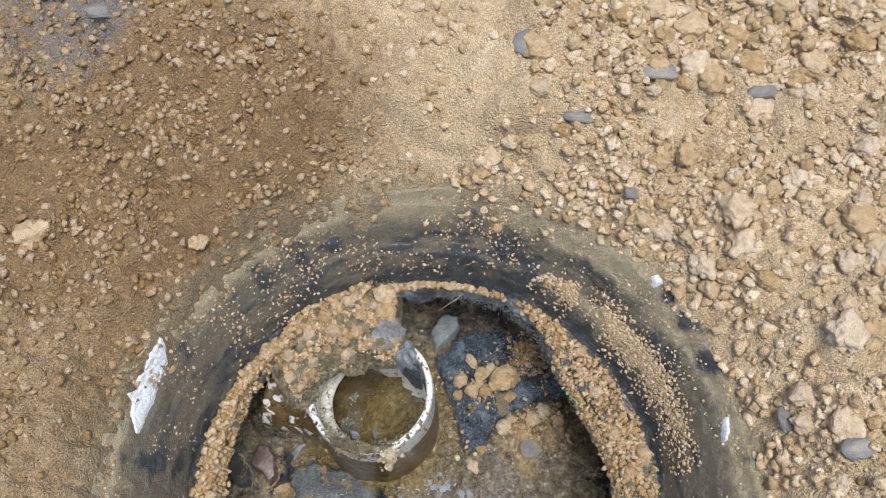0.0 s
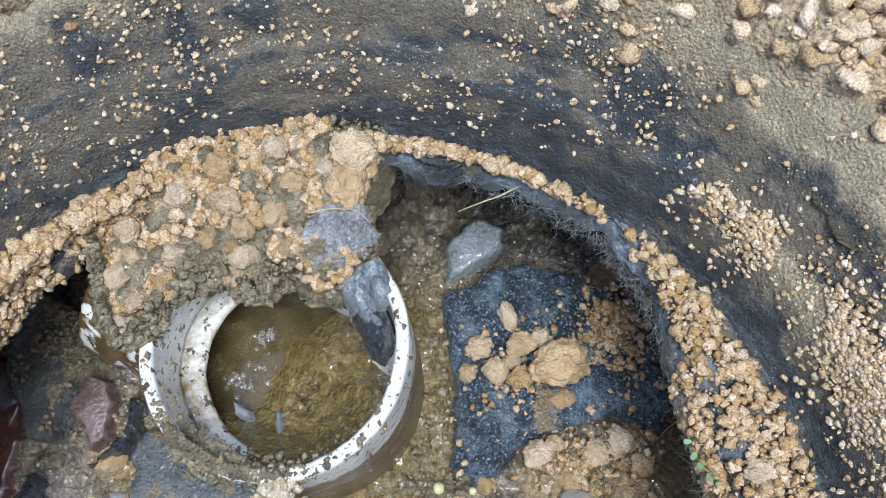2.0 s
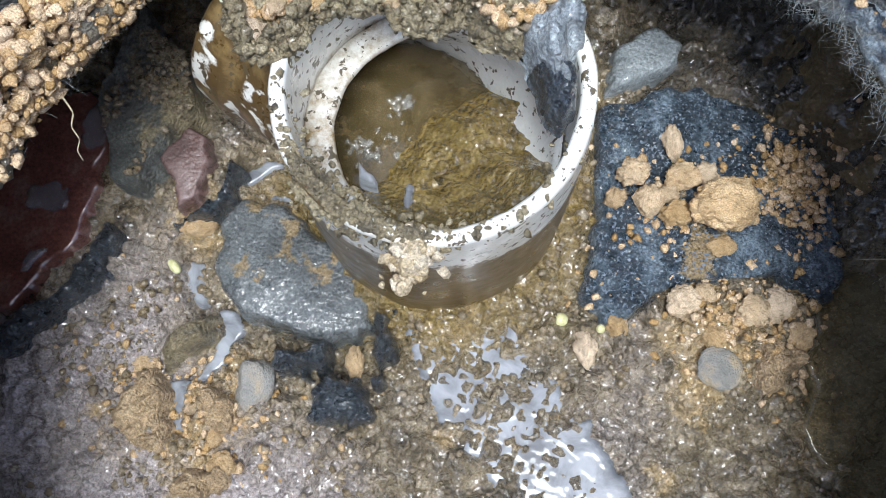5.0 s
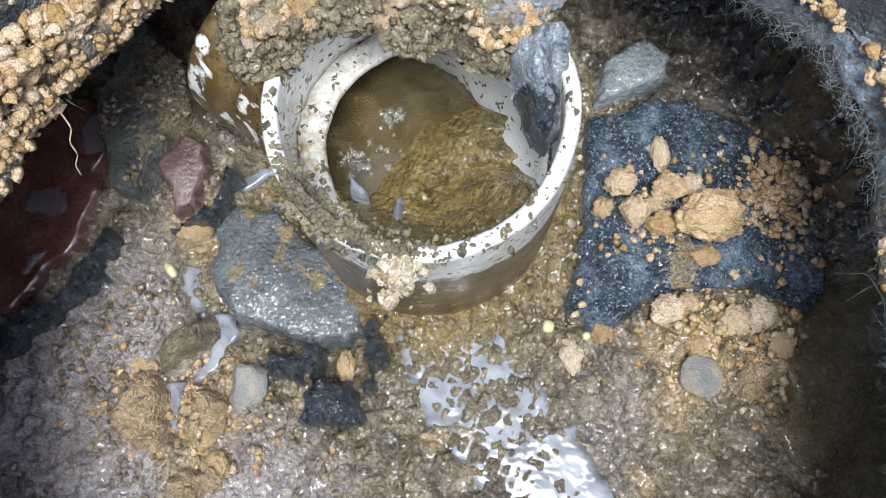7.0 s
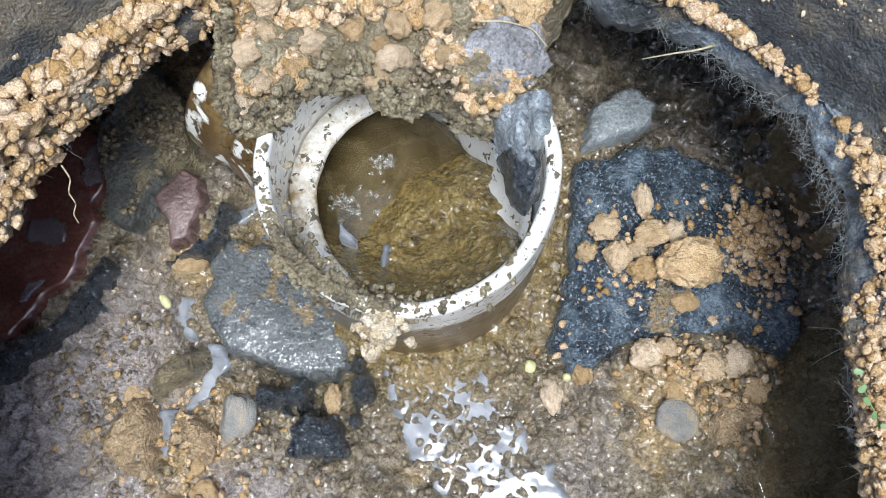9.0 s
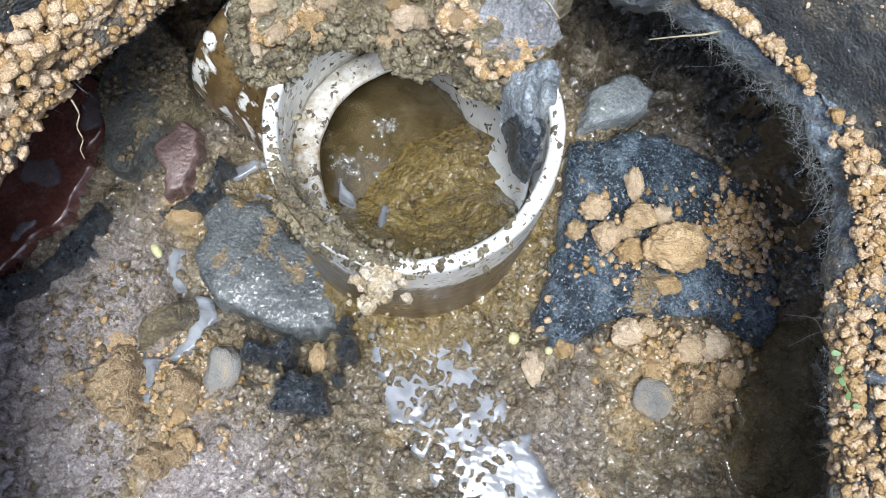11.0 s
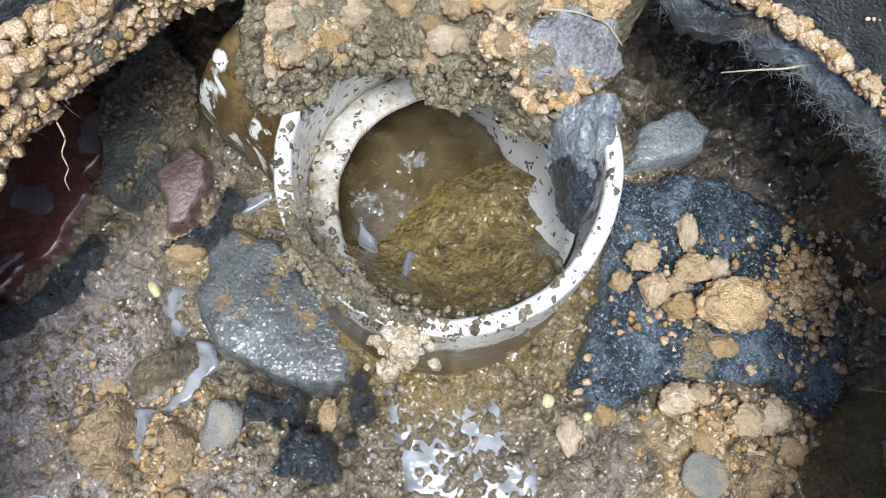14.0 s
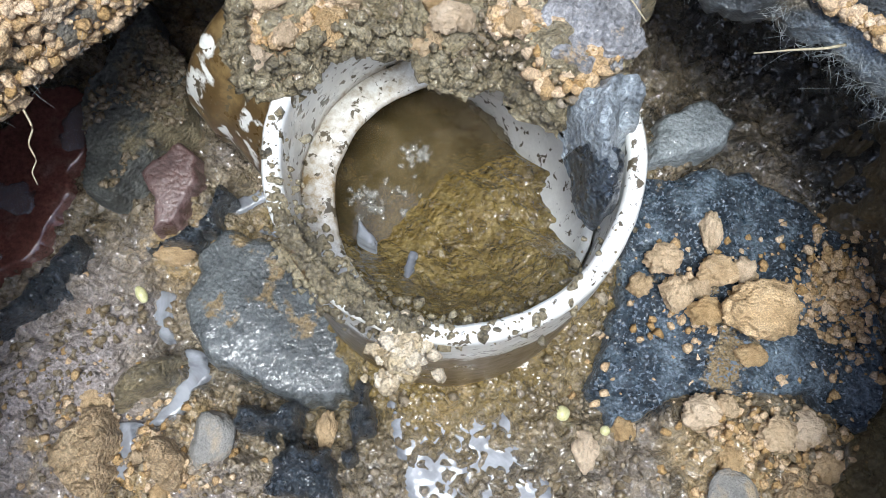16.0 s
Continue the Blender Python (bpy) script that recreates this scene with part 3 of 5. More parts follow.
# ---- the setting ----
def build_ground():
    rings = np.concatenate([np.arange(0.238, 0.60, 0.0022), np.geomspace(0.60, 60, 46)])
    ang = np.linspace(0, 2 * np.pi, 1000, endpoint=False)
    a, r = np.meshgrid(ang, rings, indexing="ij")
    x, y = CX + r * np.cos(a), CY + r * np.sin(a)
    z = ground_z(x, y)
    left = smooth(0.04, -0.14, x + 0.25 * (y - 0.35)) * 0.75 * smooth(1.6, 0.7, r)
    attrs = {"brown": (left + 0.25 * fbm(x, y, 1, 9, 3)).clip(-0.4, 0.9) + 0.02,
             "olive": (0.30 + 0.34 * smooth(45, 75, np.degrees(a)) * smooth(250, 190, np.degrees(a))) * smooth(0.305, 0.262, r) + 0.12 * fbm(x, y, 4, 12, 3) - 0.05,
             "grey": 0.75 * smooth(0.12, 0.04, np.hypot(x + 0.35, y - 0.51)) + 0.25 * fbm(x, y, 6, 15, 2) - 0.1}
    ob = mesh("ground", np.stack([x, y, z], -1).reshape(-1, 3), grid_faces(len(ang), len(rings), True)[:, ::-1], SOIL, attrs=attrs)
    return tagged(ob, "dry crumbly tan soil sloping down to the buried tyre", "soil", "", "structure")


def build_pit():
    h = 0.0013
    gx, gy = np.meshgrid(np.arange(-0.325, 0.262, h), np.arange(-0.13, 0.415, h), indexing="ij")
    z = floor_z(gx, gy)
    n1 = fbm(gx, gy, 8, 18, 3)
    pipe = np.hypot(gx - PX, gy - PY)
    attrs = {"ochre": 0.62 * smooth(0.13, 0.06, pipe) + 0.35 * smooth(0.08, 0.16, gx) * smooth(0.30, 0.15, gy) + 0.25 * n1 + 0.02,
             "purple": 0.85 * np.exp(-np.hypot((gx + 0.180) / 0.034, (gy - 0.112) / 0.05) ** 2) + 0.5 * smooth(-0.02, -0.05, gx) * smooth(0.115, 0.08, gy) + 0.2 * smooth(0.08, 0.03, gy) + 0.35 * n1 - 0.05,
             "tan": 0.62 * np.exp(-(np.hypot(gx + 0.135, (gy - 0.082)) / 0.035) ** 2) + 0.5 * np.exp(-(np.hypot(gx - 0.09, gy - 0.225) / 0.035) ** 2) + 0.5 * np.exp(-(np.hypot(gx + 0.17, gy - 0.162) / 0.02) ** 2) + 0.42 * fbm(gx, gy, 3, 34, 4, 0.65) + 0.08,
             # shade painted at the wall foot and below the back bead, plus random mud tone
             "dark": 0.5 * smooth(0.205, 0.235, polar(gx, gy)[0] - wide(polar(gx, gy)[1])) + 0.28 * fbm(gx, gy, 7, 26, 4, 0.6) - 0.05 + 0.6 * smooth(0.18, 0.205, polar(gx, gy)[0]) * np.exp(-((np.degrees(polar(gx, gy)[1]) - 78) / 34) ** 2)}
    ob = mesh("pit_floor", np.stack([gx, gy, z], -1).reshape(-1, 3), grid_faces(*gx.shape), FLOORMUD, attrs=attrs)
    tagged(ob, "wet brown mud floor of the drain pit", "mud floor", "", "structure")
    zs = np.linspace(-0.03, 0.20, 60)
    ang = np.linspace(0, 2 * np.pi, 460, endpoint=False)
    a, zz = np.meshgrid(ang, zs, indexing="ij")
    r = np.interp(zz, [-0.03, 0.0, 0.03, 0.08, 0.12, 0.20], [0.222, 0.232, 0.246, 0.252, 0.250, 0.246]) - 0.014 * np.exp(-((np.degrees(a) - 55) / 30) ** 2) * smooth(0.09, 0.02, zz) + wide(a)
    x, y = CX + r * np.cos(a), CY + r * np.sin(a)
    bump = 0.012 * fbm(x, y, zz, 22, 4, 0.55) + 0.004 * fbm(x, y, zz, 140, 3)
    x, y = CX + (r + bump) * np.cos(a), CY + (r + bump) * np.sin(a)
    ob = mesh("pit_wall", np.stack([x, y, zz], -1).reshape(-1, 3), grid_faces(len(ang), len(zs), True)[:, ::-1], WALL)
    tagged(ob, "dark damp earth wall hollowed out under the tyre", "earth wall", "", "structure")


def build_water():
    water = slab("puddle", PUDDLE, lambda x, y: 0 * x - 0.006, lambda x, y: 0 * x + 0.0010, SKYWATER, 0.0015, (0.0001, 40), 0.004, 0.002, bottom=0.001)
    tagged(water, "puddle among the wet mud lumps, sky reflection in its pale colour", "puddle", "", "structure")
    pool = slab("side_pool", POOLSIDE, lambda x, y: 0 * x - 0.030, lambda x, y: 0 * x - 0.0035, POOL, 0.0015, (0.0001, 40), 0.004, 0.002, bottom=0.001)
    tagged(pool, "still brown pool at the foot of the pit wall", "pool", "", "structure")
    for line, w, lev in ((STREAK_A, 0.0045, -0.0172), (STREAK_B, 0.0045, -0.0168), (STREAK_C, 0.0030, -0.0165), (STREAK_D, 0.0030, -0.0165)):
        left = [(x - w * 1.1, y - 0.3 * w) for x, y in line]
        right = [(x + w * 1.1, y + 0.3 * w) for x, y in line[::-1]]
        s = slab("puddle", left + right, lambda x, y: 0 * x - 0.02, lambda x, y, q=lev: 0 * x + q + 0.002, SKYWATER, 0.001, (0.0001, 40), 0.0018, 0.0014, bottom=0.001)
        tagged(s, "thin rivulet in a groove of mud, coloured pale as reflected sky", "puddle", "", "structure")


build_ground()
build_pit()
build_water()


# ---- the tyre ----
def build_tyre():
    tyre = thing("tyre", (CX, CY, 0.13))
    ang = np.linspace(0, 2 * np.pi, 900, endpoint=False)
    prof = tyre_profile(ang)
    k = np.arange(len(prof))
    t = np.concatenate([np.linspace(0, 3, 6, endpoint=False), np.linspace(3, len(prof) - 1, 96)])
    R = np.stack([np.broadcast_to(p[0], ang.shape) for p in prof], -1)
    Z = np.stack([np.broadcast_to(p[1], ang.shape) for p in prof], -1)
    i0 = np.minimum(t.astype(int), len(prof) - 2)
    u = t - i0
    r, z = R[:, i0] * (1 - u) + R[:, i0 + 1] * u, Z[:, i0] * (1 - u) + Z[:, i0 + 1] * u
    a = np.broadcast_to(ang[:, None], r.shape)
    x, y = CX + r * np.cos(a), CY + r * np.sin(a)
    ragged = 0.006 * fbm(x, y, 0, 45, 4, 0.6) * smooth(0.016, 0.0, np.abs(r - lip_in(a)))
    wave = 0.0022 * fbm(x, y, z, 30, 3) + 0.0022 * fbm(x, y, z, 150, 4, 0.65)
    rib = 0.0012 * np.sin((r - 0.22) * 2 * np.pi / 0.011) * smooth(0.225, 0.235, r)
    r = r + ragged
    z = z + wave + rib + 0.0035 * 0.5 * crumble(x, y, 0.0035, 9, 0.5) * smooth(0.13, 0.138, z)
    deg = np.degrees(a) % 360
    g = 0.209 + 0.006 * np.cos(a - 2.7)
    ledge = (r < g - 0.002) & (z > 0.124)
    crest = np.exp(-((r - g - 0.016) / 0.006) ** 2) * np.exp(-((deg - 42) / 22) ** 2)
    streak = fbm(np.cos(a) * 7 + 9, np.sin(a) * 7, r * 240, 1.0, 4, 0.65)
    dust = 0.42 + 0.45 * smooth(g + 0.008, g + 0.028, r) + 0.62 * streak - 0.45 * np.exp(-((r - g - 0.002) / 0.005) ** 2) \
        - 0.20 * np.exp(-((deg - 75) / 28) ** 2) * smooth(g + 0.03, g + 0.012, r) - 0.42 * smooth(0.25, 0.5, fbm(x, y, 3, 28, 3)) * smooth(g + 0.018, g + 0.03, r)
    dust = dust + 0.25 * smooth(100, 190, deg) * smooth(330, 220, deg) + 0.18 * np.exp(-((deg - 5) / 25) ** 2)
    sand = np.where(ledge, 0.25 + 0.4 * fbm(x, y, 5, 40, 3) - 0.55 * np.exp(-((deg - 74) / 20) ** 2), 0.9 * crest + 0.28 * fbm(x, y, 2, 55, 4) - 0.05 + 0.75 * smooth(g + 0.026, g + 0.046, r))
    for bx, by, bs in ((0.228, 0.226, 0.0109), (0.212, 0.262, 0.0068), (0.200, 0.285, 0.0061), (-0.13, 0.335, 0.0082), (-0.10, 0.352, 0.0054), (-0.225, 0.245, 0.0048), (-0.247, 0.150, 0.0082), (-0.165, 0.315, 0.0061), (0.02, 0.352, 0.0109), (0.085, 0.335, 0.0088), (0.06, 0.350, 0.010)):
        worn = np.exp(-(np.hypot(x - bx, (y - by)) / bs) ** 2)
        dust, sand = dust - 1.1 * worn, sand - 1.0 * worn
    pale = np.where(ledge, 0.30 + 0.4 * fbm(x, y, 8, 60, 3) + 0.3 * np.exp(-((deg - 75) / 25) ** 2), -0.3)
    x, y = r * np.cos(a), r * np.sin(a)
    mesh("sidewall", np.stack([x, y, z - 0.13], -1).reshape(-1, 3), grid_faces(len(ang), r.shape[1], True)[:, ::-1], RUBBER, tyre, attrs={"dust": dust, "sand": sand, "pale": pale})
    # frayed cords that hang from the torn bead
    rng = np.random.default_rng(3)
    v, f = [], []
    deg = np.concatenate([rng.uniform(26, 98, 1300), rng.uniform(150, 205, 160), rng.uniform(-20, 26, 140)])
    for d in deg:
        b = math.radians(d)
        ri = float(lip_in(np.array(b))) + rng.uniform(-0.004, 0.003)
        ln = rng.uniform(0.0006, 0.0022) * (3.0 if rng.random() < 0.12 else 1)
        p = Vector((ri * math.cos(b), ri * math.sin(b), rng.uniform(-0.008, 0.004)))
        way = Vector((-math.cos(b), -math.sin(b), 0)) * rng.uniform(0.3, 1) + Vector((rng.normal(0, 0.8), rng.normal(0, 0.8), rng.uniform(-0.9, 0.5)))
        way.normalize()
        side = way.orthogonal().normalized()
        up = way.cross(side)
        w = rng.uniform(0.00004, 0.00009)
        bend = Vector(rng.normal(0, 0.9, 3)) * ln
        pts = [p - way * 0.004, p + way * ln * 0.5 + bend * 0.3, p + way * ln + bend]
        at = len(v)
        for q, s in zip(pts, (1, 0.8, 0.3)):
            v += [q + side * w * s, q - side * w * s * 0.5 + up * w * s * 0.87, q - side * w * s * 0.5 - up * w * s * 0.87]
        for lv in (0, 1):
            for c in range(3):
                f.append([at + lv * 3 + c, at + lv * 3 + (c + 1) % 3, at + lv * 3 + 3 + (c + 1) % 3, at + lv * 3 + 3 + c])
    fr = mesh("cord_fringe", [q[:] for q in v], f, FIBRE, tyre, "frayed pale cords along the torn bead")
    fr["kind"] = "stuff"
    return tagged(tyre, "worn black rubber tyre buried flat around the drain pit", "tyre")


build_tyre()


# ---- the drain pipe ----
BEND = 0.030


def lathe(name, profile, mat, parent, label="", mud=None, seg=200, wob=0.0, turn=None, bend=0.0):
    pr = np.array(profile, float)
    t = np.concatenate([np.linspace(i, i + 1, max(2, int(np.hypot(*(pr[i + 1] - pr[i])) / 0.002)), endpoint=False) for i in range(len(pr) - 1)] + [[len(pr) - 1]])
    r, z = np.interp(t, np.arange(len(pr)), pr[:, 0]), np.interp(t, np.arange(len(pr)), pr[:, 1])
    a = np.linspace(0, 2 * np.pi, seg, endpoint=False)
    A, Rr = np.meshgrid(a, r, indexing="ij")
    Zz = np.broadcast_to(z, A.shape)
    Rr = Rr + wob * fbm(np.cos(A) * 0.06, np.sin(A) * 0.06, Zz, 60, 3)
    v = np.stack([Rr * np.cos(A), Rr * np.sin(A), Zz], -1)
    attrs = mud(A, Rr, Zz, np.broadcast_to(np.arange(len(r)) / len(r), A.shape)) if mud else {}
    sh = bend * (smooth(0.094, 0.045, Zz) - 0.17 * smooth(0.052, 0.047, Rr))
    v[..., 0], v[..., 1] = v[..., 0] - 0.99 * sh, v[..., 1] + 0.1 * sh
    v = v.reshape(-1, 3)
    if turn is not None:
        v = np.array([(turn @ Vector(p))[:] for p in v])
        d = np.hypot(v[:, 0], v[:, 1])
        k = np.where(d < 0.0585, 0.0585 / np.maximum(d, 1e-4), 1.0)
        v[:, 0], v[:, 1] = v[:, 0] * k, v[:, 1] * k
    return mesh(name, v, grid_faces(seg, len(r), True), mat, parent, label, attrs)


def build_pipe():
    pipe = thing("drain_pipe", (PX, PY, 0.0), (0.0, -0.6, 0))
    RIM = 0.1335

    def muddy(A, R, Z, s):
        x, y = np.cos(A), np.sin(A)
        n = fbm(x * 0.055, y * 0.055, Z, 40, 4, 0.55)
        deg = np.degrees(A) % 360
        outer = R > 0.0570
        line = 1.0 - 1.0 * smooth(0.098, 0.138, Z + 0.022 * np.cos(A - 5.6) + 0.012 * n)
        front = 0.75 * np.exp(-((deg - 256) / 28) ** 2) * smooth(0.108, 0.13, Z)
        within = 0.45 * smooth(0.098, 0.091, Z) - 0.12 + 0.16 * n
        return {"mud": np.where(outer, line + 0.30 * n, within * 0.6 + 0.22 * n) + front - 0.06, "ochre": np.where(outer, 0.2 * n, (0.36 + 0.25 * np.cos(A - 3.9)) * smooth(0.0925, 0.080, Z) + 0.48 * smooth(0.099, 0.092, Z) * smooth(0.0, 0.8, np.cos(A - 3.3)) + 0.16 * n) - 0.05}

    lathe("socket", [(0.0624, -0.035), (0.0619, 0.050), (0.0607, 0.110), (0.0599, RIM - 0.0015), (0.0589, RIM), (0.0550, RIM), (0.0538, RIM - 0.0015), (0.0534, 0.105), (0.0530, 0.078)],
          PVC, pipe, "muddy white plastic socket", muddy, wob=0.0006)
    lathe("inner_pipe", [(0.0532, 0.078), (0.0529, 0.0900), (0.0520, 0.0918), (0.0462, 0.0918), (0.0448, 0.0900), (0.0440, 0.030)], PVC, pipe, "ochre-stained inner pipe end", muddy, wob=0.0008, bend=BEND)
    # the branch that leaves the fitting under the soil
    turn = Vector((-0.95, 0.30, 0.0)).to_track_quat("Z", "Y").to_matrix().to_4x4()
    turn.translation = (0, 0, 0.052)

    def spatter(A, R, Z, s):
        n = fbm(np.cos(A), np.sin(A), Z * 18, 6.0, 4, 0.6)
        return {"mud": 0.92 - 0.24 * smooth(0.092, 0.098, Z) + 0.75 * n, "ochre": 0.3 + 0.3 * n}
    lathe("branch", [(0.0450, 0.025), (0.0450, 0.055), (0.0450, 0.084), (0.0480, 0.088), (0.0480, 0.105), (0.0470, 0.107), (0.0430, 0.107), (0.0425, 0.088)], PVC, pipe, "mud-spattered white side branch", spatter, turn=turn)
    # mud that cakes the front of the rim
    rng = np.random.default_rng(8)
    deg = np.concatenate([rng.normal(258, 17, 1100), rng.normal(300, 30, 140), rng.uniform(150, 360, 90)])
    rr = rng.normal(0.0555, 0.0034, len(deg))
    z = np.where(rr > 0.0592, RIM - 0.004, np.where(rr < 0.0540, RIM - 0.006, RIM))
    cake = scatter("rim_mud", rr * np.cos(np.radians(deg)), rr * np.sin(np.radians(deg)), z, 0.0004 + 0.0015 * rng.random(len(deg)) ** 2.5, CAKED, "crumbly mud caked on the rim", 1, "", 0.1, pipe)
    del cake["label"]
    return tagged(pipe, "white plastic drain pipe socket standing open in mud", "drain pipe")


build_pipe()


def build_sludge():
    n, m = 220, 84
    a, r = np.meshgrid(np.linspace(0, 2 * np.pi, n, endpoint=False), np.linspace(0.0004, 0.0525, m), indexing="ij")
    x, y = r * np.cos(a), r * np.sin(a)
    heap = smooth(-0.010, 0.012, x - 0.45 * (y + 0.026) + 0.008 * fbm(x, y, 0, 60, 3))
    front = smooth(0.024, 0.050, r) * smooth(0.05, 0.50, -np.sin(a - 0.32))
    z = 0.046 + 0.024 * heap + 0.034 * front + 0.0040 * fbm(x, y, 1, 90, 4, 0.6) * (0.4 + 0.6 * np.maximum(heap, front)) + 0.0045 * crumble(x, y, 0.0065, 12, 0.7) + 0.003 * crumble(x, y, 0.003, 14, 0.8)
    sh = BEND * smooth(0.094, 0.045, z)
    s = mesh("sludge", np.stack([x + PX - 0.99 * sh, y + PY + 0.1 * sh, z], -1).reshape(-1, 3), grid_faces(n, m, True)[:, ::-1], SLUDGE)
    tagged(s, "glossy ochre sludge heaped inside the pipe", "sludge")
    off = BEND * float(smooth(0.094, 0.045, 0.060) - 0.17)
    wx, wy = PX - 0.99 * off, PY + 0.1 * off
    w = slab("waste_water", [(wx + 0.0442 * math.cos(q), wy + 0.0442 * math.sin(q)) for q in np.linspace(0, 2 * math.pi, 40, endpoint=False)], lambda x, y: 0 * x + 0.050, lambda x, y: 0 * x + 0.0605, MURKY, 0.0008, (0.0002, 60), 0.0, 0.002, bottom=0.0)
    tagged(w, "murky brown waste water standing in the pipe", "waste water")
    rng = np.random.default_rng(21)
    for cx, cy, spread, count in ((-0.098, 0.216, 0.0042, 46), (-0.092, 0.244, 0.0036, 40), (-0.084, 0.226, 0.012, 16)):
        bx, by = rng.normal(cx, spread, count), rng.normal(cy, 0.7 * spread, count)
        scatter("bubbles", bx, by, 0 * bx + 0.0600, rng.uniform(0.0005, 0.0019, count), FROTH, "cluster of small bubbles on the waste water", 2, "bubbles", 0.0)
    for o in ([(-0.072, 0.206), (-0.067, 0.206), (-0.063, 0.196), (-0.060, 0.190), (-0.066, 0.191), (-0.070, 0.198)], [(-0.092, 0.204), (-0.084, 0.203), (-0.082, 0.199), (-0.090, 0.199)]):
        # the bright sky glints on the sludge are put into this pale water colour
        p = slab("puddle", o, lambda x, y: 0 * x + 0.070, lambda x, y: 0 * x + 0.0800, SKYWATER, 0.001, (0.0001, 40), 0.0012, 0.0011, bottom=0.004)
        tagged(p, "small puddle on the sludge, sky highlight in its pale colour", "puddle", "", "structure")


build_sludge()


# ---- soil bridge over the back of the pipe ----
BRIDGE = [(-0.041, 0.338), (-0.042, 0.309), (-0.043, 0.298), (-0.040, 0.286), (-0.036, 0.276), (-0.040, 0.262), (-0.045, 0.253), (-0.056, 0.252), (-0.067, 0.257), (-0.075, 0.247), (-0.085, 0.243), (-0.096, 0.248), (-0.108, 0.243), (-0.119, 0.233), (-0.118, 0.224), (-0.126, 0.214), (-0.136, 0.211), (-0.148, 0.221), (-0.156, 0.240), (-0.172, 0.262), (-0.182, 0.268), (-0.150, 0.300), (-0.100, 0.330)]


def bridge_top(x, y):
    return 0.1440 + 0.003 * fbm(x, y, 4, 30, 3) - 0.016 * smooth(0.262, 0.235, y + 0.5 * (x + 0.07) * (x < -0.07)) * 0.8


slab("soil_bridge", BRIDGE, lambda x, y: 0.112 + 0.021 * smooth(0.305, 0.275, y), bridge_top, CAKED, 0.010, (0.005, 75), 0.005, 0.0014, bottom=0.004, crumbs=0.010)
tagged(bpy.data.objects["soil_bridge"], "lumpy grey-brown soil crust lying over the back of the pipe", "soil crust")


def rest(x, y):
    """Top of the crust or the pit floor."""
    on = poly_dist(np.array([x]), np.array([y]), BRIDGE)[0] > 0.002
    return float(bridge_top(np.array([x]), np.array([y]))[0] + 0.002) if on else float(floor_z(np.array([x]), np.array([y]))[0])


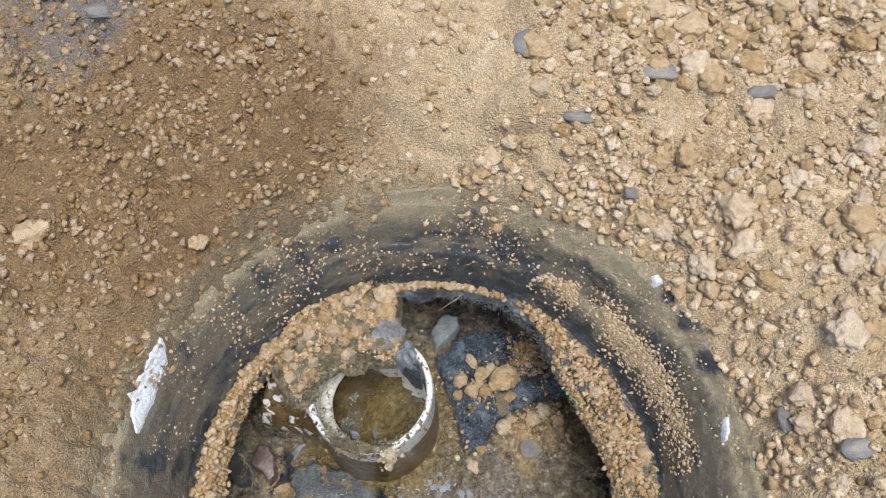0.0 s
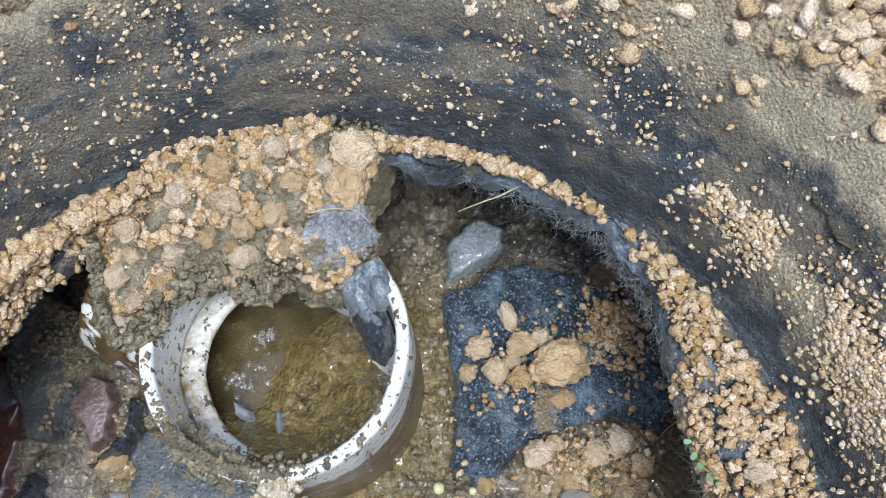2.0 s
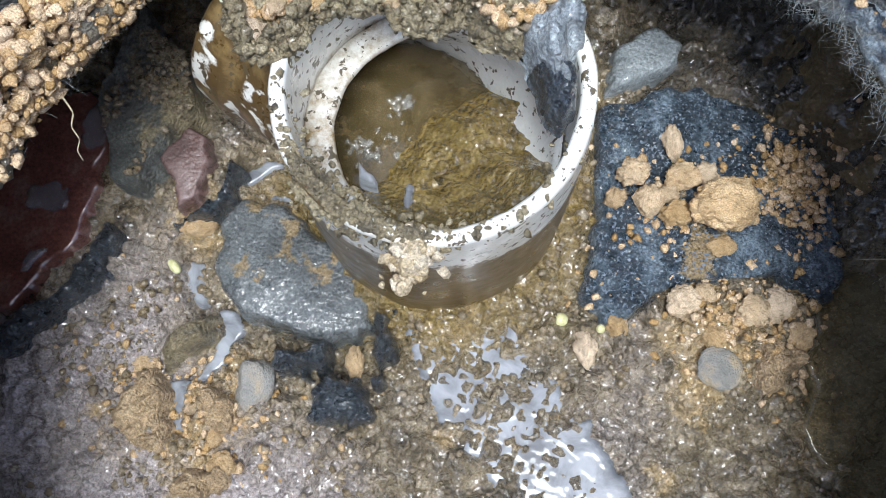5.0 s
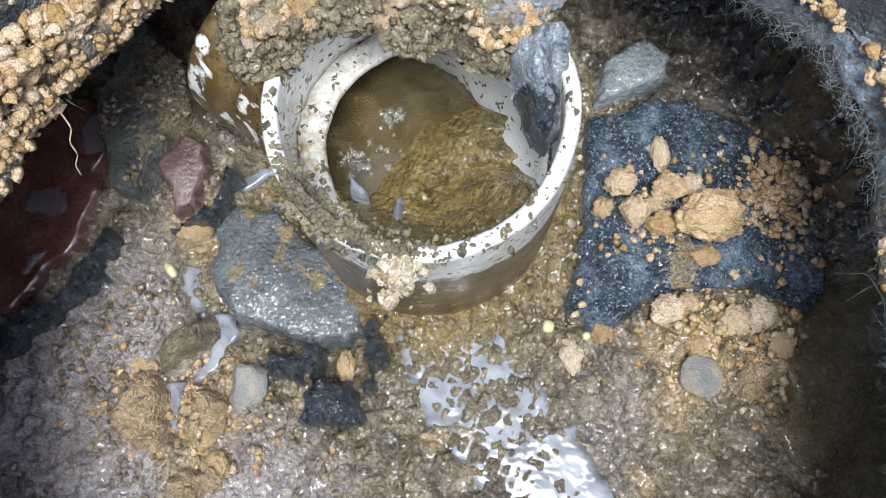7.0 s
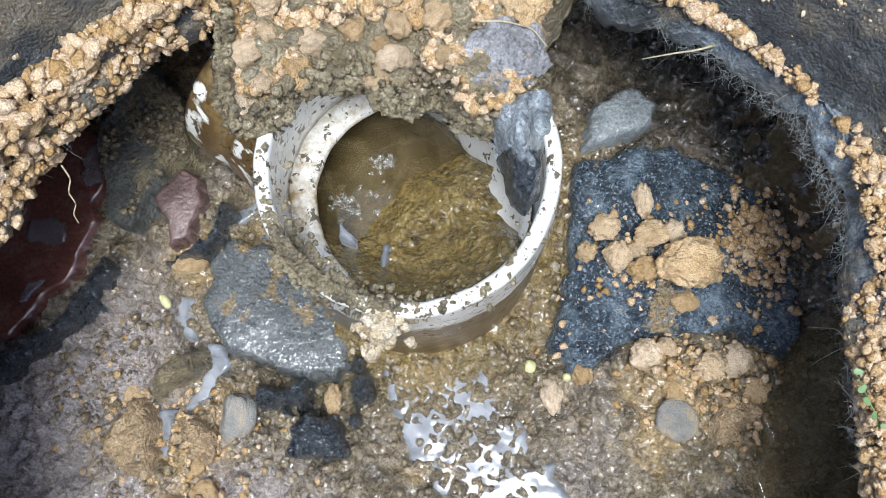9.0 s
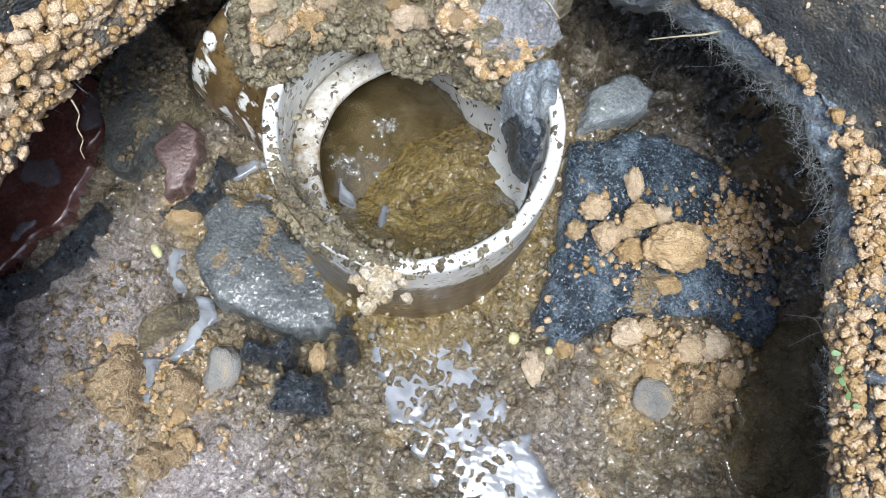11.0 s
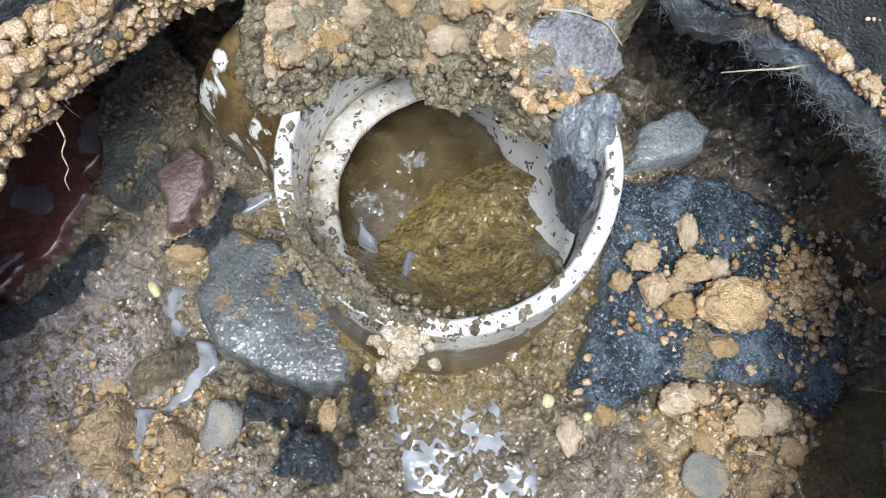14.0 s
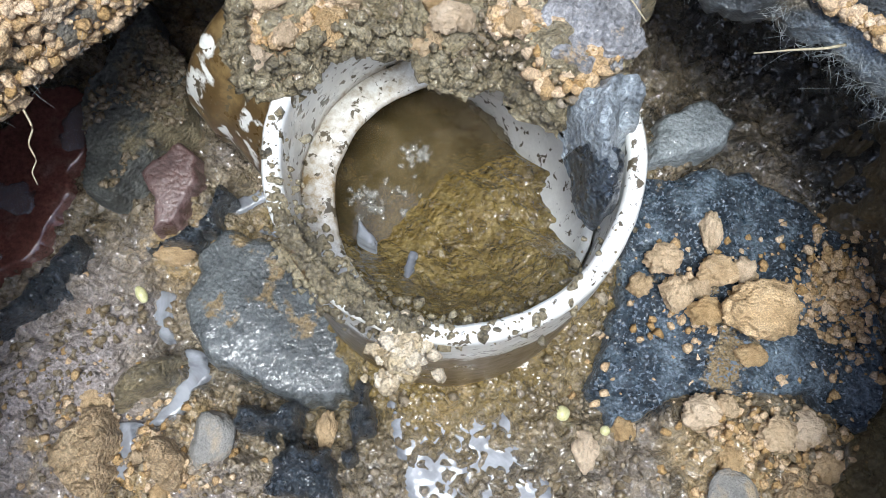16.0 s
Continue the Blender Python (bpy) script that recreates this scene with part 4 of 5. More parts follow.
def build_crust_pieces():
    flat = lambda z: (lambda x, y: 0 * x + z)
    s = slab("slate_piece", [(-0.041, 0.300), (-0.038, 0.284), (-0.038, 0.272), (-0.046, 0.263), (-0.057, 0.261), (-0.070, 0.272), (-0.066, 0.286), (-0.054, 0.292)], flat(0.146), lambda x, y: 0.1515 + 0.05 * (y - 0.28), CRUSTGREY, 0.004, (0.003, 110), 0.005, 0.0012, bottom=0.004, crumbs=0.0035, sand=lambda x, y: 0.34 + 0.5 * fbm(x, y, 1, 60, 3))
    tagged(s, "grey slate flake stuck in the soil crust", "slate piece")
    s = slab("tar_chunk", [(-0.045, 0.259), (-0.043, 0.268), (-0.034, 0.273), (-0.027, 0.270), (-0.022, 0.258), (-0.016, 0.241), (-0.020, 0.236), (-0.032, 0.243), (-0.040, 0.249)], flat(0.128), lambda x, y: 0.1495 + 0.25 * (y - 0.26) + 0.005 * np.exp(-((x + 0.038 - 0.45 * (0.26 - y)) / 0.005) ** 2) - 0.005 * np.exp(-((x + 0.029 - 0.45 * (0.26 - y)) / 0.003) ** 2), CHUNK, 0.005, (0.004, 150), 0.004, 0.0009, bottom=0.004, crumbs=0.0035)
    tagged(s, "black and grey tarry chunk hanging over the rim", "tar chunk")
    s = slab("tar_lump", [(-0.040, 0.250), (-0.031, 0.253), (-0.022, 0.256), (-0.017, 0.248), (-0.0145, 0.239), (-0.020, 0.233), (-0.033, 0.240)], flat(0.129), lambda x, y: 0.1475 + 0.2 * (y - 0.25), TAR, 0.005, (0.003, 140), 0.003, 0.0010, bottom=0.004, crumbs=0.004)
    tagged(s, "crumbly black tar hanging over the pipe rim", "tar lump")
    for x, y, size, sq in ((-0.122, 0.240, 0.0062, (1, 1.15, 0.9)), (-0.093, 0.272, 0.0050, (1, 1, 0.8)), (-0.090, 0.261, 0.0056, (0.9, 1.2, 0.9)), (-0.097, 0.264, 0.0038, (1, 1, 0.9)), (-0.093, 0.253, 0.0048, (0.9, 1.2, 1)), (-0.085, 0.262, 0.0034, (1, 1, 1)), (-0.082, 0.282, 0.0055, (1.2, 1, 0.8)),
                           (-0.053, 0.302, 0.0105, (1.2, 0.9, 0.7)), (-0.055, 0.318, 0.0100, (1.0, 1.1, 0.8)), (-0.144, 0.240, 0.0058, (1, 1.2, 1)), (-0.134, 0.219, 0.0046, (1.2, 1, 1)), (-0.119, 0.227, 0.0045, (1.2, 0.9, 1)), (-0.124, 0.256, 0.0052, (1, 1, 1)), (-0.110, 0.266, 0.0046, (1.1, 1, 1)), (-0.140, 0.250, 0.0048, (1, 1, 1)),
                           (-0.132, 0.232, 0.0040, (1, 1, 1)), (-0.148, 0.262, 0.0062, (1, 1, 1)), (-0.104, 0.282, 0.0060, (1.3, 1, 1)), (-0.112, 0.297, 0.0072, (1, 1, 1)), (-0.128, 0.281, 0.0058, (1, 1, 1)), (-0.078, 0.298, 0.0062, (1.2, 1, 1)), (-0.066, 0.308, 0.0045, (1, 1, 1)), (-0.072, 0.268, 0.0036, (1, 1, 1)), (-0.090, 0.312, 0.0060, (1, 1, 1))):
        clod(x, y, rest(x, y) + 0.3 * size, size, "orange-tan dry soil clod on the crust", "clods on the soil crust", sq)
    rng = np.random.default_rng(5)
    x, y = rng.uniform(-0.185, -0.035, 6500), rng.uniform(0.215, 0.338, 6500)
    keep = (poly_dist(x, y, BRIDGE) > 0.003) & (rng.random(6500) < np.where((y > 0.266) | (x < -0.11), 1.0, 0.5)) & (fbm(x, y, 2, 35, 3) > np.where(y > 0.276, -0.5, -0.25))
    x, y = x[keep], y[keep]
    scatter("crust_crumbs", x, y, bridge_top(x, y) + 0.002, 0.0007 + 0.0030 * rng.random(len(x)) ** 1.8, PITCRUMB, "orange-tan crumbs strewn over the soil crust", 1)
    x, y = rng.uniform(-0.185, -0.020, 5000), rng.uniform(0.205, 0.338, 5000)
    keep = poly_dist(x, y, BRIDGE) > 0.001
    x, y = x[keep], y[keep]
    scatter("crust_grains", x, y, bridge_top(x, y) + 0.001 + 0.002 * fbm(x, y, 1.7, 75, 3), 0.0005 + 0.0020 * rng.random(len(x)) ** 2.5, DARKCRUMB, "damp brown and grey grains bound in the soil crust", 1)
    x, y = rng.uniform(-0.19, -0.015, 40000), rng.uniform(0.205, 0.345, 40000)
    d = poly_dist(x, y, BRIDGE)
    keep = (d > -0.001) & (d < 0.006) & (y < 0.30)
    x, y, d = x[keep], y[keep], d[keep]
    scatter("crust_edge_grains", x, y, 0.131 + rng.random(len(x)) * (0.004 + 1.5 * np.maximum(d, 0)), 0.0006 + 0.0024 * rng.random(len(x)) ** 2.2, CAKED, "ochre-brown grains along the broken edge of the crust", 1)
    strand("root", [(-0.066, 0.284, 0.1535), (-0.056, 0.288, 0.155), (-0.046, 0.290, 0.1545), (-0.038, 0.286, 0.154)], 0.0005, ROOT)
    tagged(bpy.data.objects["root"], "pale root lying across the slate flake", "root")


build_crust_pieces()


# ---- things on the pit floor ----
def build_floor_things():
    def sheet(name, outline, thick, mat, label, category, low=0.0, **k):
        s = slab(name, outline, lambda x, y: 0 * x - 0.012 + low, lambda x, y: 0.004 * fbm(x, y, 11, 16, 2) + thick + low, mat, bottom=0.006, **k)
        return tagged(s, label, category)
    sand = lambda x, y: 0.62 * np.exp(-(np.hypot(x - 0.092, (y - 0.300)) / 0.024) ** 2) + 0.40 * np.exp(-(np.hypot(x - 0.055, (y - 0.250)) / 0.03) ** 2) + 0.45 * fbm(x, y, 2, 45, 4, 0.6) - 0.05
    sheet("felt_flap", FELT_AT, 0.006, FELT, "wet blue-black tarred felt flap lying on mud", "roofing felt", edge=0.004, bumps=(0.0018, 70), rag=0.003, h=0.0015, sand=sand)
    sheet("grey_flake", [(-0.017, 0.337), (0.000, 0.353), (0.018, 0.350), (0.016, 0.334), (0.004, 0.316), (-0.012, 0.303)], 0.0095, SLATE, "smooth pale grey flake lying on tarred felt", "slate piece", edge=0.004, bumps=(0.0006, 60), rag=0.0025, h=0.0015)
    sheet("grey_slab", SLAB_AT, 0.001, WETSLAB, "wet grey sheet half sunk in mud beside the pipe", "slab", edge=0.005, bumps=(0.0009, 40), rag=0.004, h=0.0015, sand=lambda x, y: 0.04 + 0.55 * fbm(x, y, 3, 60, 3))
    sheet("red_slab", [(-0.275, 0.135), (-0.275, 0.200), (-0.248, 0.206), (-0.232, 0.182), (-0.222, 0.142), (-0.228, 0.105), (-0.238, 0.079), (-0.262, 0.085)], 0.003, REDSLAB, "wet dark red clay slab under a film of water", "clay slab", edge=0.0018, bumps=(0.0012, 30), rag=0.004, h=0.0018, low=-0.002)
    # patches added where the wet red slab reflects the sky
    for o in ([(-0.258, 0.146), (-0.246, 0.152), (-0.236, 0.150), (-0.233, 0.143), (-0.243, 0.138), (-0.254, 0.139)], [(-0.252, 0.186), (-0.248, 0.200), (-0.240, 0.196), (-0.236, 0.182), (-0.242, 0.174)], [(-0.246, 0.118), (-0.238, 0.124), (-0.232, 0.118), (-0.236, 0.104), (-0.243, 0.106)]):
        w = slab("puddle", o, lambda x, y: 0 * x - 0.006, lambda x, y: 0.004 * fbm(x, y, 11, 16, 2) + 0.0030, SHEEN, 0.001, (0.0001, 40), 0.005, 0.0015, bottom=0.001)
        tagged(w, "thin film of water on the red slab, sky sheen in its grey", "puddle", "", "structure")
    sheet("tar_edge", [(-0.219, 0.150), (-0.205, 0.146), (-0.204, 0.122), (-0.212, 0.095), (-0.222, 0.070), (-0.238, 0.055), (-0.246, 0.064), (-0.232, 0.086), (-0.222, 0.110), (-0.220, 0.130)], 0.003, TAR, "crumbling black tar edge along the red slab", "tar strip", edge=0.005, bumps=(0.003, 110), rag=0.004, h=0.0015, crumbs=0.006)
    sheet("slate_piece", [(-0.246, 0.206), (-0.243, 0.250), (-0.209, 0.236), (-0.194, 0.216), (-0.203, 0.190), (-0.203, 0.166), (-0.216, 0.163), (-0.236, 0.190)], 0.016, DUSTSLATE, "dusty dark grey slate leaning by the red slab", "slate piece", edge=0.0012, bumps=(0.0006, 60), rag=0.0025, h=0.0013, sand=lambda x, y: 0.14 + 0.6 * fbm(x, y, 5, 55, 3))
    for o, up in (([(-0.172, 0.078), (-0.160, 0.090), (-0.146, 0.083), (-0.139, 0.070), (-0.140, 0.056), (-0.155, 0.050), (-0.170, 0.060)], 0.004), ([(-0.132, 0.092), (-0.124, 0.096), (-0.114, 0.090), (-0.114, 0.078), (-0.124, 0.074), (-0.132, 0.080)], 0.004),
                  ([(-0.122, 0.060), (-0.108, 0.062), (-0.102, 0.050), (-0.110, 0.040), (-0.124, 0.044)], 0.004), ([(0.098, 0.224), (0.112, 0.230), (0.127, 0.222), (0.126, 0.206), (0.112, 0.199), (0.100, 0.206)], 0.013), ([(0.056, 0.222), (0.072, 0.231), (0.083, 0.226), (0.078, 0.214), (0.064, 0.212)], 0.010), ([(0.092, 0.238), (0.106, 0.249), (0.118, 0.242), (0.112, 0.232), (0.098, 0.230)], 0.012)):
        sheet("earth_lump", o, up, LUMP, "crumbling lump of damp tan earth on the pit floor", "earth lump", edge=0.007, bumps=(0.0030, 75), rag=0.005, h=0.0012, crumbs=0.0045)
    sheet("mud_ridge", [(-0.154, 0.090), (-0.158, 0.102), (-0.154, 0.114), (-0.146, 0.126), (-0.141, 0.124), (-0.139, 0.114), (-0.144, 0.102)], 0.006, CAKED, "ridge of grey-green mud between two rivulets", "mud ridge", edge=0.007, bumps=(0.003, 90), rag=0.003, h=0.0014, crumbs=0.004)
    sheet("red_slab", [(-0.204, 0.184), (-0.200, 0.209), (-0.186, 0.206), (-0.179, 0.196), (-0.177, 0.186), (-0.178, 0.172), (-0.184, 0.166), (-0.190, 0.176)], 0.006, SHARD, "small wet purple-red clay shard", "clay slab", edge=0.0014, bumps=(0.0005, 50), rag=0.0015, h=0.0012)
    sheet("tar_edge", [(-0.172, 0.202), (-0.164, 0.196), (-0.160, 0.182), (-0.168, 0.164), (-0.180, 0.158), (-0.178, 0.164), (-0.170, 0.178)], 0.008, TAR, "black tar edge along the red shard", "tar strip", edge=0.003, bumps=(0.0025, 120), rag=0.003, h=0.0014, crumbs=0.005)
    for o in ([(-0.114, 0.120), (-0.108, 0.128), (-0.084, 0.136), (-0.076, 0.130), (-0.074, 0.121), (-0.092, 0.114), (-0.104, 0.112)], [(-0.083, 0.122), (-0.068, 0.126), (-0.054, 0.122), (-0.048, 0.110), (-0.058, 0.102), (-0.076, 0.101)], [(-0.070, 0.158), (-0.062, 0.160), (-0.050, 0.132), (-0.046, 0.118), (-0.053, 0.116), (-0.060, 0.134)]):
        sheet("tar_lump", o, 0.012, TAR, "crumbly black tar lump on wet mud", "tar lump", edge=0.006, bumps=(0.004, 120), rag=0.007, h=0.0012, crumbs=0.005)
    f = lambda x, y: float(floor_z(np.array([x]), np.array([y]))[0])
    g = "clods in the drain pit"
    for x, y, s, sq in ((0.065, 0.275, 0.0165, (1.05, 0.82, 0.75)), (0.018, 0.274, 0.0085, (1, 0.8, 0.8)), (0.031, 0.263, 0.0085, (0.9, 0.9, 0.8)), (0.045, 0.263, 0.0080, (1, 0.8, 0.8)), (0.041, 0.281, 0.0085, (1.2, 0.8, 0.7)), (0.031, 0.296, 0.0075, (0.7, 1.2, 0.8)), (0.015, 0.258, 0.0055, (1, 1, 0.8)), (0.072, 0.256, 0.0065, (1.2, 0.8, 0.7)),
                        (0.052, 0.289, 0.0055, (1, 1, 0.8)), (0.038, 0.271, 0.005, (1, 1, 0.8))):
        clod(x, y, 0.0070 + 0.2 * s, s, "dry orange-tan soil clod on tarred felt", g, sq, turn=30)
    for x, y, s, sq in ((0.063, 0.222, 0.009, (1, 0.8, 0.8)), (0.071, 0.229, 0.006, (1, 0.9, 0.8)), (0.094, 0.231, 0.0075, (1, 1, 0.7)), (0.106, 0.240, 0.009, (1.1, 0.9, 0.7)), (0.083, 0.213, 0.006, (1, 1, 0.8)), (0.030, 0.184, 0.007, (0.8, 1.3, 0.8)), (0.040, 0.200, 0.005, (1, 1, 0.8)),
                        (0.122, 0.232, 0.007, (1, 1, 0.8)), (-0.133, 0.078, 0.0045, (1, 1, 0.6)), (-0.070, 0.133, 0.0060, (0.8, 1.3, 0.9)), (-0.077, 0.150, 0.0045, (1, 0.8, 0.9)), (-0.108, 0.062, 0.0065, (1, 1, 0.8)), (0.010, 0.056, 0.009, (1.3, 1, 0.7)),
                        (-0.172, 0.162, 0.007, (1.3, 0.7, 0.6)), (-0.127, 0.166, 0.0035, (1, 1, 0.6)), (-0.160, 0.172, 0.005, (1.2, 0.8, 0.6)), (-0.118, 0.072, 0.005, (1, 1, 0.8)), (-0.165, 0.088, 0.008, (1, 1, 0.6))):
        clod(x, y, f(x, y), s, "damp tan soil clod on the pit floor", g, sq, turn=30)
    stone = mesh_data("stone", *lump(4, 77, 0.13, 0.012, 0.75), STONE)
    rk = np.random.default_rng(77)
    x, y = -0.0490 + rk.normal(0, 0.0034, 170), 0.1675 + rk.normal(0, 0.0042, 170)
    lump_z = 0.1330 - 0.45 * np.maximum(0.168 - y, 0) + 0.004 * rk.random(170) * np.exp(-(np.hypot(x + 0.049, y - 0.1675) / 0.005) ** 2)
    lumpy = scatter("mud_lump", x, y, lump_z - 0.002, 0.0008 + 0.0022 * rk.random(170) ** 1.6, PALECAKE, "pale crumbly mud lump stuck to the rim", 2, "mud lump", 0.0)
    lumpy["kind"] = ""
    clod(0.091, 0.199, f(0.091, 0.199) + 0.004, 0.0105, "round flat grey stone half covered in tan dust", "", (1, 1.0, 0.45), "stone", stone, "stone")
    flat_stone = mesh_data("stone", *lump(3, 81, 0.35, 0.03, 0.8), STONE)
    clod(-0.111, 0.103, f(-0.111, 0.103) + 0.002, 0.0115, "angular grey stone wedged in the mud", "", (0.75, 1.1, 0.7), "stone", flat_stone, "stone", 20)
    bead = mesh_data("pebble", *lump(3, 90, 0.05, 0.01, 0.95), BEAD)
    for x, y, s, sq in ((0.014, 0.192, 0.0034, (1, 1, 1)), (-0.174, 0.139, 0.0036, (0.7, 1.2, 0.8)), (0.118, 0.105, 0.0045, (1, 1, 1)), (0.033, 0.195, 0.0022, (1, 1, 1))):
        clod(x, y, f(x, y) + 0.001, s, "small cream-yellow round pebble on mud", "cream pebbles", sq, "pebble", bead, "pebble")
    rng = np.random.default_rng(31)
    x, y = rng.uniform(-0.245, -0.195, 1500), rng.uniform(0.160, 0.250, 1500)
    keep = (poly_dist(x, y, [(-0.246, 0.206), (-0.243, 0.250), (-0.209, 0.236), (-0.194, 0.216), (-0.203, 0.190), (-0.203, 0.166), (-0.216, 0.163), (-0.236, 0.190)]) > 0.001) & (fbm(x, y, 4, 50, 3) > -0.1)
    x, y = x[keep], y[keep]
    scatter("slate_crumbs", x, y, 0.0168 + 0.004 * fbm(x, y, 11, 16, 2), 0.0005 + 0.0018 * rng.random(len(x)) ** 2.5, DARKCRUMB, "brown crumbs scattered over the dusty slate", 1)
    # brown crumbs of wet earth, and a few dry ones
    x, y = rng.uniform(-0.22, 0.20, 11000), rng.uniform(-0.06, 0.33, 11000)
    r, _ = polar(x, y)
    keep = (r < 0.215) & (np.hypot(x - PX, y - PY) > 0.066) & (fbm(x, y, 6, 28, 3) > -0.05) & (poly_dist(x, y, POOLSIDE) < 0) & (poly_dist(x, y, PUDDLE) < 0.002) & (poly_dist(x, y, FELT_AT) < 0) & (poly_dist(x, y, SLAB_AT) < 0)
    x, y = x[keep], y[keep]
    scatter("wet_crumbs", x, y, floor_z(x, y), 0.0006 + 0.0022 * rng.random(len(x)) ** 2.5, DARKCRUMB, "wet brown crumbs and grit on the pit floor", 1)
    x, y = np.concatenate([rng.normal(0.100, 0.022, 420), rng.normal(0.092, 0.014, 700), rng.normal(-0.14, 0.025, 350), rng.uniform(0.01, 0.13, 160), rng.normal(0.035, 0.016, 60), rng.normal(0.062, 0.014, 60)]), \
        np.concatenate([rng.normal(0.226, 0.013, 420), rng.normal(0.300, 0.018, 700), rng.normal(0.080, 0.018, 350), rng.uniform(0.20, 0.32, 160), rng.normal(0.272, 0.012, 60), rng.normal(0.250, 0.008, 60)])
    keep = np.hypot(x - PX, y - PY) > 0.068
    x, y = x[keep], y[keep]
    scatter("dry_crumbs", x, y, np.where(poly_dist(x, y, FELT_AT) > 0.002, 0.006, floor_z(x, y)), 0.0006 + 0.0022 * rng.random(len(x)) ** 2, PITCRUMB, "dry tan crumbs sprinkled over felt and mud", 1)


build_floor_things()


# ---- loose soil on the bead and round the tyre ----
def build_loose():
    rng = np.random.default_rng(41)
    n = 15000
    deg = rng.uniform(-75, 300, n)
    a = np.radians(deg)
    ri = lip_in(a)
    g = 0.209 + 0.006 * np.cos(a - 2.7)
    u = rng.beta(1.6, 1.6, n)
    r = ri + 0.002 + u * (g - 0.004 - ri)
    x, y = CX + r * np.cos(a), CY + r * np.sin(a)
    want = 0.75 - 0.70 * np.exp(-((deg - 74) / 19) ** 2) - 0.6 * smooth(215, 235, deg) - 0.25 * smooth(20, -20, deg)
    keep = rng.random(n) < want + 0.35 * fbm(x, y, 2, 40, 3)
    x, y, d2 = x[keep], y[keep], deg[keep]
    heap = 0.008 * np.exp(-((d2 - 160) / 45) ** 2) * rng.random(len(x)) + 0.004 * rng.random(len(x))
    size = (0.0006 + 0.0026 * rng.random(len(x)) ** 2.2) * np.where(d2 > 100, 1.15, 0.95)
    for big in (False, True):
        q = (size > 0.0016) == big
        scatter("bead_crumbs", x[q], y[q], tyre_z(x[q], y[q]) + heap[q], size[q], PITCRUMB, "tan soil crumbs heaped along the tyre bead" if big else "fine tan grains heaped along the tyre bead", 2 if big else 1)
    m = 6000
    a = np.radians(np.concatenate([rng.uniform(132, 222, 3000), rng.uniform(-40, 50, 3000)]))
    drop = rng.random(m) ** 1.5
    r = lip_in(a) + 0.0030 - 0.0040 * (1 - np.abs(2 * drop - 1)) + rng.normal(0, 0.0015, m)
    x, y = CX + r * np.cos(a), CY + r * np.sin(a)
    keep = fbm(x, y, 5, 45, 3) > -0.45
    scatter("bead_edge_crumbs", x[keep], y[keep], (0.1375 - 0.017 * drop)[keep], (0.0006 + 0.0024 * rng.random(m) ** 2.2)[keep], PITCRUMB, "tan crumbs clinging to the inner edge of the bead", 1)
    for deg0, off, s in ((12, 0.030, 0.008), (8, 0.012, 0.0065), (20, 0.012, 0.006), (-4, 0.022, 0.0075), (-16, 0.022, 0.007), (165, 0.010, 0.008), (158, 0.006, 0.007), (150, 0.008, 0.007), (172, 0.008, 0.007), (180, 0.012, 0.008), (188, 0.014, 0.007), (145, 0.010, 0.0065), (198, 0.012, 0.007), (33, 0.018, 0.006), (138, 0.012, 0.0065), (205, 0.02, 0.0075)):
        b = math.radians(deg0)
        rr = float(lip_in(np.array(b))) + off
        x0, y0 = CX + rr * math.cos(b), CY + rr * math.sin(b)
        clod(x0, y0, float(tyre_z(np.array([x0]), np.array([y0]))[0]) + 0.001, s, "dry tan soil clod on the tyre bead", "clods on the tyre bead", (1.1, 0.9, 0.9))
    # grit on the sidewall
    n = 30000
    a = rng.uniform(-np.pi, np.pi, n)
    g = 0.209 + 0.006 * np.cos(a - 2.7)
    r = g + rng.uniform(0.004, 0.055, n)
    x, y = CX + r * np.cos(a), CY + r * np.sin(a)
    deg = np.degrees(a)
    crest = np.exp(-((r - g - 0.016) / 0.006) ** 2) * np.exp(-((deg - 42) / 20) ** 2) + 0.6 * np.exp(-((r - g - 0.022) / 0.006) ** 2) * np.exp(-((deg - 112) / 10) ** 2)
    keep = rng.random(n) < 0.30 + 0.5 * fbm(x, y, 8, 40, 3) + 1.0 * crest
    x, y = x[keep], y[keep]
    scatter("sidewall_grit", x, y, tyre_z(x, y), 0.0003 + 0.0013 * rng.random(len(x)) ** 2.4, CRUMB, "tan grit sticking to the tyre sidewall", 1)
    n = 3200
    a = rng.normal(0.70, 0.30, n)
    g = 0.209 + 0.006 * np.cos(a - 2.7)
    r = g + 0.016 + rng.normal(0, 0.0045, n)
    x, y = CX + r * np.cos(a), CY + r * np.sin(a)
    keep = fbm(x, y, 3, 30, 3) > -0.25
    x, y = x[keep], y[keep]
    scatter("sidewall_sand", x, y, tyre_z(x, y) + 0.0005, rng.uniform(0.0007, 0.0020, len(x)), CRUMB, "drift of tan sand on the tyre sidewall", 1)
    # clods of the spoil slope
    n = 80000
    x, y = rng.uniform(-0.50, 0.52, n), rng.uniform(-0.10, 0.68, n)
    r, a = polar(x, y)
    right = smooth(-0.06, 0.06, x + 0.2 * (y - 0.4))
    scrape = poly_dist(x, y, [(-0.16, 0.60), (-0.10, 0.47), (-0.01, 0.40), (0.07, 0.44), (0.09, 0.60)]) > -0.005
    keep = (r > 0.246) & (rng.random(n) < (0.75 + 0.25 * right) * np.where(scrape, 0.15, 1) * (0.55 + 0.6 * fbm(x, y, 4, 14, 3)) * (0.5 + 0.5 * smooth(0.25, 0.29, r)))
    x, y = x[keep], y[keep]
    size = 0.0008 + 0.0048 * rng.random(len(x)) ** 2.8
